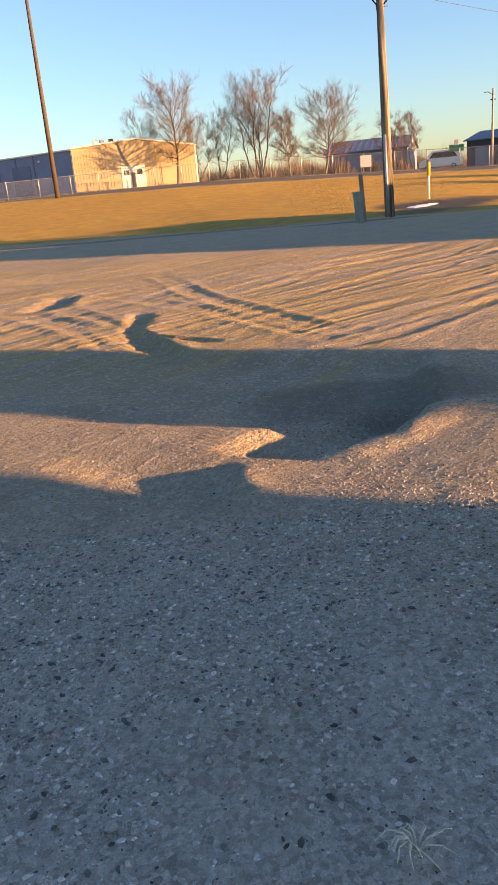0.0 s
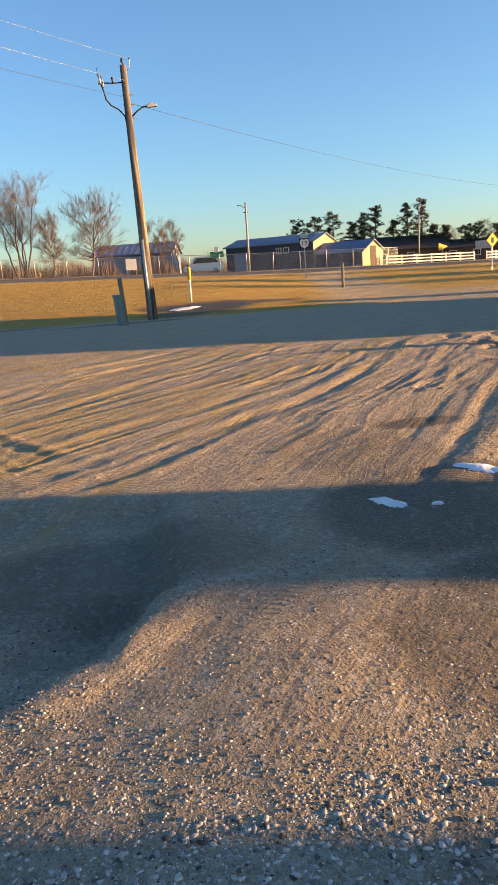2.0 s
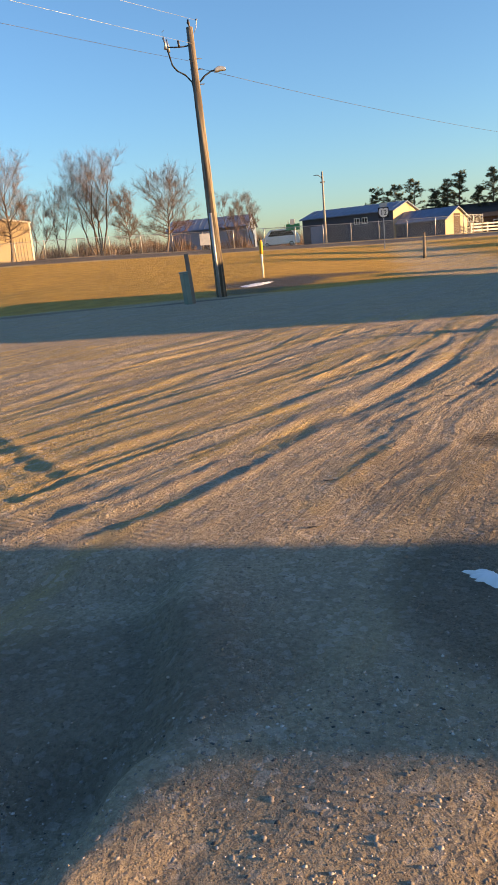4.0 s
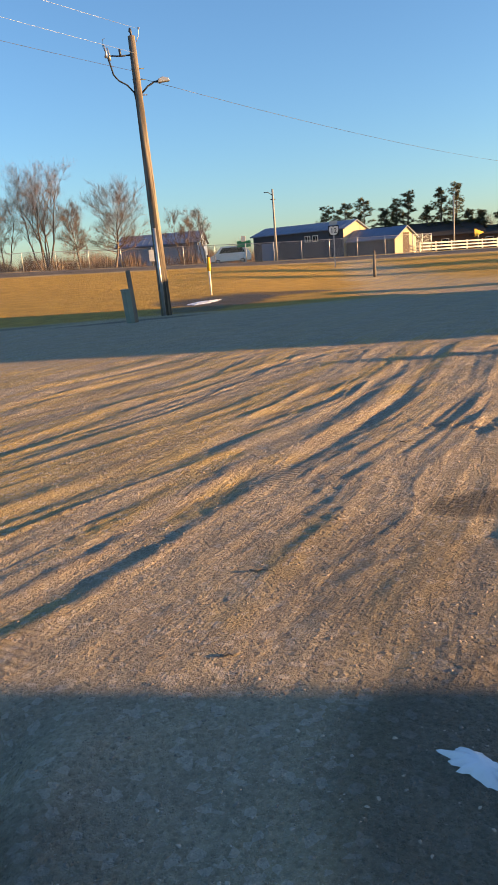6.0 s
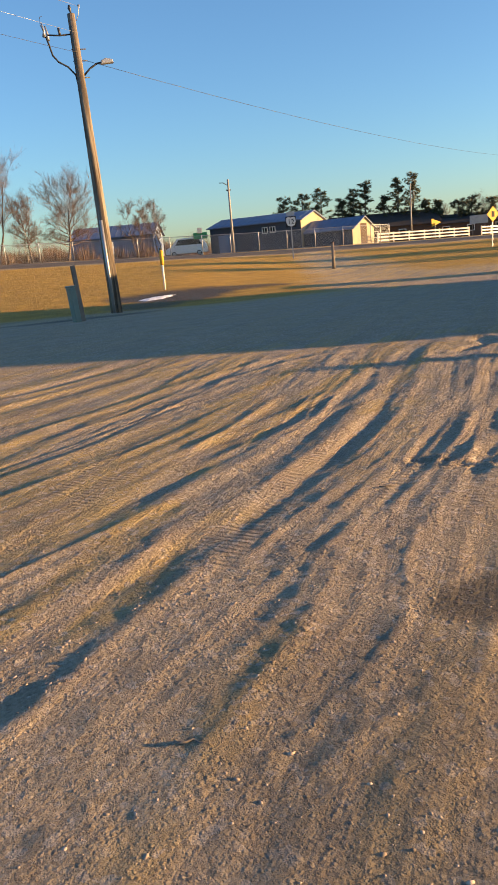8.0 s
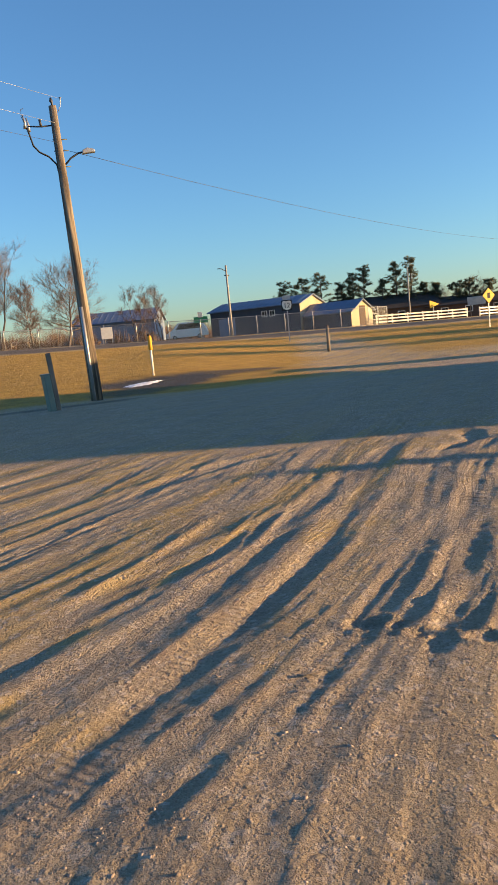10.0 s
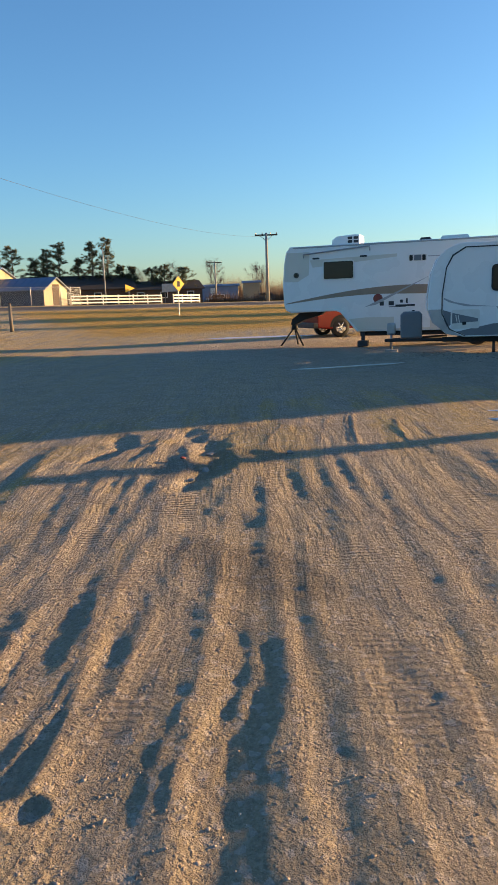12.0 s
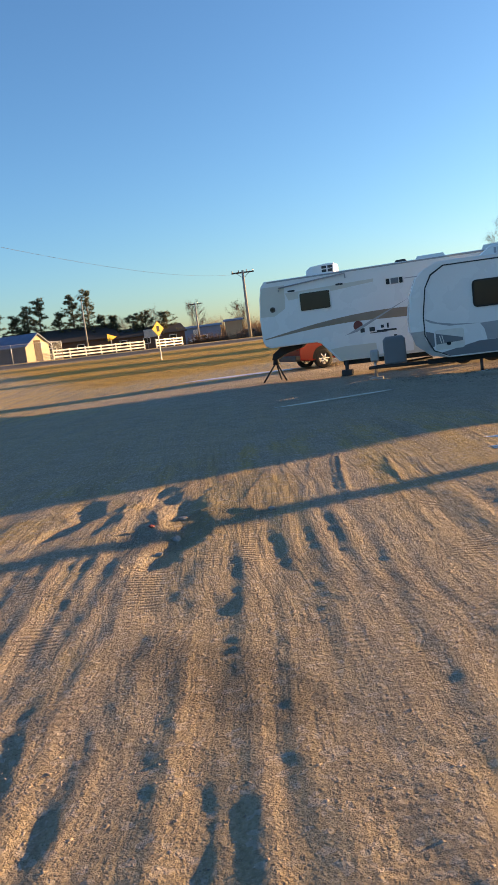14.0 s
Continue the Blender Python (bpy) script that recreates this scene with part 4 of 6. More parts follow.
# ---- unseen blocks, added and shaped to cast the long shade ----
def off_side():
    d = Vector((math.sin(radians(SUN_AZ)), math.cos(radians(SUN_AZ)), 0))
    n = Vector((-d.y, d.x, 0))
    turn = 90 - SUN_AZ

    def at(q, k):
        p = n * q + d * k
        return p.x, p.y
    # gabled block out of view, added so the foreground lies in shade
    b = thing("front_shade_caster", pose(*at(-2.9, 21), 0, 0, 0, turn), "unseen gabled block added to shade the front of the yard", "building")
    part("wall", box(B(), -5, 5, -6.2, 6.2, 0, 4.0, 0.02), M_BLUEWALL, b)
    part("roof", solid(B(), [(-5.3, 4.0), (0, 5.2), (5.3, 4.0)], -6.25, 6.25), M_ROOF, b)
    # an added block, unseen: its raised nose lets light pass beneath and shapes the shade
    c = thing("band_shade_caster", pose(*at(0, 18), 0, 0, 0, turn + 90), "unseen raised-nose block added to cast the band of shade", "camper", "parked campers")
    part("body", solid(B(), [(4.95, 0.5), (4.92, 2.10), (4.42, 2.24), (4.40, 2.95), (4.6, 3.1), (6.65, 3.1), (6.65, 0.5)], -2.0, 0.0, 0.01), M_WHITE, c)
    part("skirt", box(B(), 5.1, 6.3, -1.95, -0.05, 0.0, 0.49, 0.01), M_BLACK, c)
    # post out of view, its height set by the reach of its shadow
    x, y = at(15.5, 27)
    p = thing("thin_shade_caster", pose(x, y, 0), "unseen wooden post added to cast the thin line of shade", "post")
    part("pole", tube(B(), [(0, 0, 0), (0, 0, 2.85)], [0.21, 0.19], 12), M_WOOD, p)
    # gabled block out of view, its outline drawn from the lane's shade
    x, y = at(22.6, 28.6)
    v = thing("lane_shade_caster", pose(x, y, 0, 0, 0, turn + 90), "unseen tall white gabled block added to shade the lane", "building")
    part("wall", solid(B(), [(-4.6, 0), (-4.6, 3.05), (-0.3, 6.2), (3.9, 4.8), (3.9, 0)], -7.0, 0.0), M_WHITEPAINT, v)
    for side in ([(-4.8, 2.93), (-0.3, 6.23), (-0.3, 6.35), (-4.8, 3.05)], [(-0.3, 6.23), (4.0, 4.79), (4.0, 4.91), (-0.3, 6.35)]):
        part("roof", solid(B(), side, -7.2, 0.15), M_ROOF, v)
    # raised slab, added only to carry the shade on to the bank
    part("bank_shade_caster", solid(B(), [(3.9, 4.0), (8.6, 3.9), (8.6, 6.0), (3.9, 6.1)], -6.0, 0.0), M_ROOF, v, "raised slab added to shade the grass bank")
    part("caster_post", tube(B(), [(8.4, -5.8, 0), (8.4, -5.8, 3.8)], 0.06, 8), M_WOOD, v)
    part("sliding_door", box(B(), -2.2, 1.8, 0.01, 0.07, 0.0, 3.2, 0.01), M_BLUEWALL, v, "blue door panel on the added block")


off_side()


# ---- chain link fence along the highway ----
def chain_fence(pts, name, label):
    h = 1.8
    f = thing(name, pose(pts[0][0], pts[0][1], ground_z(*pts[0])), label, "fence")
    inv = f.matrix_world.translation
    posts, acc = [], 0.0
    for a, b in zip(pts, pts[1:]):
        n = max(1, round(math.dist(a, b) / 3.0))
        posts += [(a[0] + (b[0] - a[0]) * k / n, a[1] + (b[1] - a[1]) * k / n) for k in range(n)]
    posts.append(pts[-1])
    base = [Vector((x, y, ground_z(x, y))) - inv for x, y in posts]
    pm = bpy.data.meshes.new("post")
    bm = tube(B(), [(0, 0, -0.05), (0, 0, h + 0.04), (0, 0, h + 0.07)], [0.04, 0.04, 0.015], 8)
    bm.to_mesh(pm)
    bm.free()
    pm.materials.append(M_STEEL)
    for v in base:
        o = new("post", pm)
        o.parent, o.location = f, v
    for z, nm in ((h, "top_rail"), (0.06, "tension_wire")):
        bm = tube(B(), [v + Vector((0, 0, z)) for v in base], 0.026 if z > 1 else 0.012, 5)
        part(nm, bm, M_STEEL, f)
    bm = B()
    for a, b in zip(base, base[1:]):
        e = (b - a)
        ln = e.length
        for k in range(-int(h / 0.15), int(ln / 0.15)):
            for sgn in (1, -1):
                u0, u1 = k * 0.15, k * 0.15 + h
                z0, z1 = 0.05, h
                if u0 < 0:
                    z0, u0 = 0.05 - u0, 0.0
                if u1 > ln:
                    z1, u1 = h - (u1 - ln), ln
                if z1 <= z0:
                    continue
                if sgn < 0:
                    u0, u1 = ln - u0, ln - u1
                p, q = a + e * (u0 / ln) + Vector((0, 0, z0)), a + e * (u1 / ln) + Vector((0, 0, z1))
                w = Vector((0, 0, 0.006))
                bm.faces.new([bm.verts.new(c) for c in (p - w, p + w, q + w, q - w)])
    part("wire_mesh", bm, M_STEEL, f, "woven wire diamonds")
    return f


chain_fence([(-26, 79.5), (-16.5, 81.0), (-2.3, 82.2), (10.5, 81.6), (22.6, 78.0), (38.8, 73.6), (42.5, 76.5)], "chain_link_fence", "long galvanised chain link fence beside the highway")


# ---- buildings ----
def gabled(name, label, cx, cy, dx, dy, length, width, eave, ridge, wall_m, end_m, roof_m, z=None):
    """A house whose ridge runs along (dx, dy) from its first near corner; its depth lies to the left of that line."""
    z = ground_z(cx, cy) if z is None else z
    g = thing(name, pose(cx, cy, z - 0.1, 0, 0, math.degrees(math.atan2(dy, dx))), label, "building")
    part("wall", box(B(), 0, length, 0.0, width, 0, eave), wall_m, g)
    for x in (0.0, length - 0.02):
        bm = B()
        s = 1 if x else -1
        a = [bm.verts.new(p) for p in ((x + 0.012 * s, -0.003, 0.0), (x + 0.012 * s, width + 0.003, 0.0), (x + 0.012 * s, width + 0.003, eave), (x + 0.012 * s, width / 2, ridge), (x + 0.012 * s, -0.003, eave))]
        r = bmesh.ops.extrude_face_region(bm, geom=[bm.faces.new(a)])
        bmesh.ops.translate(bm, vec=(0.02, 0, 0), verts=[v for v in r["geom"] if isinstance(v, bmesh.types.BMVert)])
        part("gable_end", bm, end_m, g, "pale gable wall")
    o, th = 0.35, 0.12
    sl = (ridge - eave) / (width / 2)
    for side in (0, 1):
        bm = B()
        y0, y1 = (-o, width / 2) if not side else (width + o, width / 2)
        zs = (eave - sl * o, ridge)
        vs = [bm.verts.new(p) for p in ((-o, y0, zs[0]), (length + o, y0, zs[0]), (length + o, y1, zs[1]), (-o, y1, zs[1]))]
        r = bmesh.ops.extrude_face_region(bm, geom=[bm.faces.new(vs)])
        bmesh.ops.translate(bm, vec=(0, 0, th), verts=[v for v in r["geom"] if isinstance(v, bmesh.types.BMVert)])
        bmesh.ops.recalc_face_normals(bm, faces=bm.faces)
        rf = part("roof", bm, roof_m, g)
        if not side and roof_m is M_ROOF:
            seam = bpy.data.meshes.new("roof_seam")
            bm = B()
            tube(bm, [(0, y0, zs[0] + th), (0, y1, zs[1] + th)], 0.03, 4)
            bm.to_mesh(seam)
            bm.free()
            seam.materials.append(roof_m)
            for k in range(int(length / 0.9) + 1):
                q = new("roof_seam", seam)
                q.parent, q.location = rf, (k * 0.9, 0, 0)
    return g


barn = gabled("navy_barn", "navy metal barn with a blue-grey roof behind the fence", 31.2, 104.4, 0.72, -0.69, 13.0, 9.0, 3.5, 4.6, M_NAVY, M_CREAMWALL, M_ROOF)
slab(barn, "roller_door", rounded(1.2, 3.6, 0.05, 2.5, 0.02), M_BLUEWALL, -0.03, 0.03, "pale blue roller door")
for a in (7.6, 8.7):
    w = slab(barn, "window", rounded(a, a + 0.8, 2.2, 3.0, 0.02), M_WHITEPAINT, -0.04, 0.04)
    slab(w, "pane", rounded(a + 0.1, a + 0.36, 2.28, 2.92, 0.02), M_GLASS, -0.05, 0.012)
    slab(w, "pane", rounded(a + 0.44, a + 0.7, 2.28, 2.92, 0.02), M_GLASS, -0.05, 0.012)
low = gabled("low_barn", "low pale barn with a blue-grey metal roof", 40.4, 96.9, 0.62, -0.785, 8.0, 6.5, 2.0, 3.35, M_NAVY, M_CREAMWALL, M_ROOF)
bm = box(B(), 8.03, 8.06, 2.4, 4.2, 0.05, 2.6)
part("barn_door", bm, M_DARKWOOD, low, "dark doorway in the gable")
for x, y, dx, dy, l, w, e, r in ((55.5, 117.5, 0.93, -0.36, 17.0, 9.0, 2.6, 4.7), (69.5, 112.0, 0.9, -0.43, 13.0, 8.0, 2.4, 3.7)):
    hs = gabled("dark_house", "low dark brown house behind the white fence", x, y, dx, dy, l, w, e, r, M_BROWNWALL, M_BROWNWALL, M_DARKROOF)
    for a in (2.2, 6.0, 10.4):
        ww = slab(hs, "window", rounded(a, a + 1.2, 1.0, 2.0, 0.02), M_WHITEPAINT, -0.04, 0.04)
        slab(ww, "pane", rounded(a + 0.1, a + 1.1, 1.1, 1.9, 0.02), M_GLASS, -0.05, 0.012)
far = gabled("blue_store", "long blue store with a flat front by the highway", 112.0, 152.0, 0.76, -0.65, 12.0, 10.0, 3.8, 4.3, M_BLUEWALL, M_CREAMWALL, M_ROOF)
slab(far, "wall_sign", rounded(5.4, 6.6, 2.2, 3.4, 0.05), M_WHITEPAINT, -0.06, 0.05, "small white wall sign")
tanb = gabled("tan_store", "tall tan store beside the blue one", 122.0, 143.4, 0.76, -0.65, 4.0, 4.0, 4.4, 4.8, M_CREAMWALL, M_CREAMWALL, M_ROOF)
gabled("pale_steel_hall", "pale blue steel hall behind the bare trees", 13.6, 113.0, 0.93, -0.36, 11.5, 9.0, 3.0, 4.6, M_BLUEWALL, M_BLUEWALL, M_ROOF)


def left_shed():
    x0, y0 = -16.7, 84.6
    z0 = ground_z(x0, y0) - 0.15
    g = thing("steel_shed", pose(x0, y0, z0, 0, 0, math.degrees(math.atan2(3.4, 12.95))), "long steel shed with cream and blue ribbed walls", "building")
    L = math.hypot(12.95, 3.4)
    prof = [(0, 0), (L, 0), (L, 4.0), (L * 0.52, 5.0), (0, 4.45)]
    part("cream_wall", solid(B(), prof, 0.0, 0.2), M_CREAMWALL, g, "cream ribbed steel wall")
    part("roof", solid(B(), [(-0.1, 4.46), (L * 0.52, 5.02), (L + 0.15, 4.02), (L + 0.15, 4.14), (L * 0.52, 5.16), (-0.1, 4.6)], -0.2, 16.0), M_WHITEPAINT, g, "white metal roof edge")
    rib = bpy.data.meshes.new("rib")
    bm = B()
    solid(bm, [(-0.045, 0.0), (0.045, 0.0), (0.045, 3.95), (-0.045, 3.95)], -0.035, 0.002)
    bm.to_mesh(rib)
    bm.free()
    rib.materials.append(M_CREAMWALL)
    for k in range(1, int(L / 0.32)):
        if 4.2 < k * 0.32 < 8.0:
            continue
        o = new("rib", rib)
        o.parent, o.location = g, (k * 0.32, 0, 0)
    d = part("double_door", box(B(), 5.0, 7.6, -0.06, 0.02, 0.05, 2.35, 0.01), M_WHITEPAINT, g, "pale double door")
    for a in (5.25, 6.7):
        slab(d, "door_window", rounded(a, a + 0.6, 1.45, 2.0, 0.03), M_GLASS, -0.075, 0.02)
    part("door_gap", box(B(), 6.05, 6.5, -0.07, -0.055, 0.1, 1.7), M_BROWNWALL, d)
    part("panel", box(B(), 9.4, 11.0, -0.05, 0.0, 0.3, 2.4, 0.01), M_CREAMWALL, g)
    for x in (1.8, 2.3, 3.0):
        part("roof_vent", box(B(), x * 1.4, x * 1.4 + 0.5, 1.0, 1.5, 4.6, 5.3, 0.03), M_DARKSTEEL if x == 3.0 else M_WHITEPAINT, g)
    part("corner_trim", box(B(), L - 0.12, L + 0.06, -0.05, 0.1, 0.0, 4.05, 0.01), M_WHITEPAINT, g, "white corner trim")
    # the shaded blue flank
    g2 = thing("blue_shed", pose(x0, y0, z0, 0, 0, math.degrees(math.atan2(-6.8, 10.2))), "blue ribbed steel shed with a pale door", "building")
    part("blue_wall", box(B(), -26.0, -0.03, 0.02, 9.0, 0, 4.35), M_BLUEWALL, g2)
    part("roof", box(B(), -26.2, -0.03, -0.15, 9.2, 4.36, 4.5, 0.02), M_WHITEPAINT, g2)
    for k in range(9):
        part("rib", box(B(), -0.25 - k * 2.9, -0.10 - k * 2.9, -0.05, 0.02, 0, 4.33), M_ROOF, g2)
    part("roller_door", box(B(), -9.6, -6.6, -0.04, 0.02, 0.05, 3.4, 0.01), M_ROOF, g2, "pale roller door")
    w = part("wall_lamp", box(B(), -5.2, -4.9, -0.15, 0.02, 3.6, 3.8, 0.02), M_WHITEPAINT, g2)


left_shed()


# ---- white board fence ----
def board_fence(a, b, label):
    n = max(2, round(math.dist(a, b) / 2.4))
    f = thing("white_board_fence", pose(a[0], a[1], ground_z(*a)), label, "fence", "white board fences")
    pts = [(a[0] + (b[0] - a[0]) * k / n, a[1] + (b[1] - a[1]) * k / n) for k in range(n + 1)]
    base = [Vector((x, y, ground_z(x, y))) - f.matrix_world.translation for x, y in pts]
    me = bpy.data.meshes.new("post")
    bm = box(B(), -0.07, 0.07, -0.07, 0.07, -0.05, 1.32, 0.01)
    bm.to_mesh(me)
    bm.free()
    me.materials.append(M_WHITEPAINT)
    for v in base:
        o = new("post", me)
        o.parent, o.location = f, v
    for p, q in zip(base, base[1:]):
        for z in (0.35, 0.75, 1.15):
            bm = B()
            vs = [bm.verts.new(c + Vector((0, off, z + dz))) for c in (p, q) for off in (-0.1, -0.07) for dz in (-0.09, 0.09)]
            bmesh.ops.convex_hull(bm, input=vs)
            part("board", bm, M_WHITEPAINT, f)
    return f


board_fence((50.0, 92.8), (64.2, 93.6), "white painted three-board fence along the highway")
board_fence((66.2, 93.6), (73.0, 96.5), "short white painted board fence past the drive")


# ---- roadside signs and far poles ----
def text_part(name, words, size, material, parent, m):
    cu = bpy.data.curves.new(name, "FONT")
    cu.body, cu.size, cu.align_x, cu.align_y, cu.extrude = words, size, "CENTER", "CENTER", 0.004
    tmp = bpy.data.objects.new(name, cu)
    me = bpy.data.meshes.new_from_object(tmp)
    bpy.data.objects.remove(tmp)
    me.materials.clear()
    me.materials.append(material)
    o = new(name, me)
    o.parent, o.matrix_local = parent, m
    return o


x, y = 24.6, 59.6
route = thing("route_sign", pose(x, y, field_z(x, y) - 0.02, 0, 0, -22), "route 12 shield sign on a steel post", "road sign")
part("post", box(B(), -0.04, 0.04, 0.0, 0.05, 0, 3.5, 0.005), M_STEEL, route)
plate = part("plate", solid(B(), rounded(-0.40, 0.40, 2.35, 3.15, 0.05), -0.03, -0.005), M_BLACK, route, "black square plate")
shield = [(-0.33, 3.05), (-0.2, 3.1), (0, 3.05), (0.2, 3.1), (0.33, 3.05), (0.36, 2.75), (0.26, 2.5), (0, 2.39), (-0.26, 2.5), (-0.36, 2.75)]
sh = part("shield", solid(B(), shield[::-1], -0.038, -0.03), M_WHITEPAINT, plate, "white shield")
text_part("number", "12", 0.52, M_BLACK, plate, pose(0, -0.04, 2.74, 90, 0, 0))
part("top_plate", solid(B(), rounded(-0.3, 0.3, 3.2, 3.5, 0.03), -0.03, -0.005), M_STEEL, route, "small grey plate")

x, y = 37.4, 52.4
warn = thing("warning_sign", pose(x, y, field_z(x, y) - 0.02, 0, 0, 4), "yellow diamond warning sign on a steel post", "road sign")
part("post", box(B(), -0.04, 0.04, 0, 0.05, 0, 2.8, 0.005), M_STEEL, warn)
dia = part("plate", solid(B(), [(0, 1.75), (0.55, 2.3), (0, 2.85), (-0.55, 2.3)], -0.04, -0.01), M_YELLOW, warn, "yellow diamond plate")
part("symbol", box(B(), -0.13, 0.13, -0.046, -0.04, 2.1, 2.5), M_BLACK, dia)
x, y = 61.5, 97.5
flag = thing("pennant_sign", pose(x, y, ground_z(x, y) - 0.02, 0, 0, 4), "yellow pennant sign behind the fence", "road sign")
part("post", box(B(), -0.04, 0.04, 0, 0.05, 0, 2.6, 0.005), M_STEEL, flag)
part("plate", solid(B(), [(-0.6, 1.7), (1.0, 2.25), (-0.6, 2.8)], -0.04, -0.01), M_YELLOW, flag, "yellow pennant plate")
x, y = 66.8, 95.0
bs = thing("board_sign", pose(x, y, ground_z(x, y) - 0.02, 0, 0, -35), "grey sign board on two posts", "sign")
for a in (-0.8, 0.8):
    part("post", box(B(), a - 0.06, a + 0.06, 0, 0.1, 0, 2.6), M_WOOD, bs)
part("board", box(B(), -1.2, 1.2, -0.05, -0.01, 1.7, 2.8, 0.01), M_STEEL, bs)


def far_pole(x, y, h, r, label, cross=False, lamp=False):
    p = thing("far_utility_pole", pose(x, y, ground_z(x, y) - 0.1), label, "utility pole")
    part("pole", tube(B(), [(0, 0, 0), (0, 0, h)], [r, r * 0.7], 10), M_GREYPOLE, p)
    if cross:
        c = part("crossarm", box(B(), -1.4, 1.4, -0.08, 0.08, h - 0.35, h - 0.18), M_DARKWOOD, p, "dark crossarm")
        c.rotation_euler = (0, 0, radians(-40))
        for a in (-0.8, 0.8):
            q = part("brace", tube(B(), [(a, 0, h - 0.3), (0, 0, h - 1.0)], 0.03, 5), M_DARKSTEEL, p)
            q.rotation_euler = (0, 0, radians(-40))
        for a in (-1.3, -0.5, 0.5, 1.3):
            q = part("insulator", tube(B(), [(a, 0, h - 0.18), (a, 0, h + 0.05)], 0.06, 6), M_STEEL, c)
    if lamp:
        part("lamp_arm", tube(B(), [(0, 0, h - 0.6), (-0.5, 0, h - 0.3), (-0.9, 0, h - 0.3)], 0.04, 6), M_DARKSTEEL, p)
        part("bracket", tube(B(), [(-0.25, 0, h - 1.0), (0.25, 0, h - 1.0)], 0.06, 6), M_DARKSTEEL, p)
    return p


far_pole(25.9, 78.3, 7.1, 0.13, "grey wooden pole with a small lamp", lamp=True)
far_pole(69.1, 77.2, 8.4, 0.22, "wooden utility pole with a crossarm", cross=True)
far_pole(103.0, 130.0, 8.5, 0.2, "distant wooden utility pole", cross=True)
far_pole(56.4, 95.2, 7.4, 0.11, "slim grey lamp pole by the fence")
tall = thing("light_mast", pose(-17.0, 76.3, ground_z(-17, 76.3)), "very tall dark light mast beside the shed", "light mast")
part("mast", tube(B(), [(0, 0, 0), (0, 0, 10), (0, 0, 21)], [0.24, 0.19, 0.12], 12), M_DARKWOOD, tall)
part("lamp_head", box(B(), -0.6, 0.6, -0.3, 0.3, 20.8, 21.3, 0.05), M_STEEL, tall, "grey flood lamp")


# ---- overhead wires ----
def wire(name, a, b, sag, r, material):
    a, b = Vector(a), Vector(b)
    n = 24
    pts = [a.lerp(b, k / n) - Vector((0, 0, sag * 4 * (k / n) * (1 - k / n))) for k in range(n + 1)]
    m = Matrix.Translation(a)
    w = part(name, tube(B(), [p - a for p in pts], r, 5), material)
    w.matrix_world = m
    return tagged(w, "thin overhead power line between two poles", "power line", "overhead lines")


far_pole(-30.0, -1.5, 10.5, 0.2, "wooden utility pole beyond the yard")
wire("overhead_wire", (6.3, 31.8, 8.2), (69.1, 77.2, 9.2), 1.3, 0.008, M_DARKSTEEL)
wire("overhead_wire", (6.3, 31.8, 9.8), (-30, -1.5, 10.4), 0.5, 0.005, M_STEEL)
wire("overhead_wire", (6.25, 31.8, 9.0), (-30, -1.5, 9.8), 0.5, 0.005, M_STEEL)
wire("overhead_wire", (6.25, 31.8, 8.4), (-30, -1.5, 9.3), 0.6, 0.006, M_DARKSTEEL)


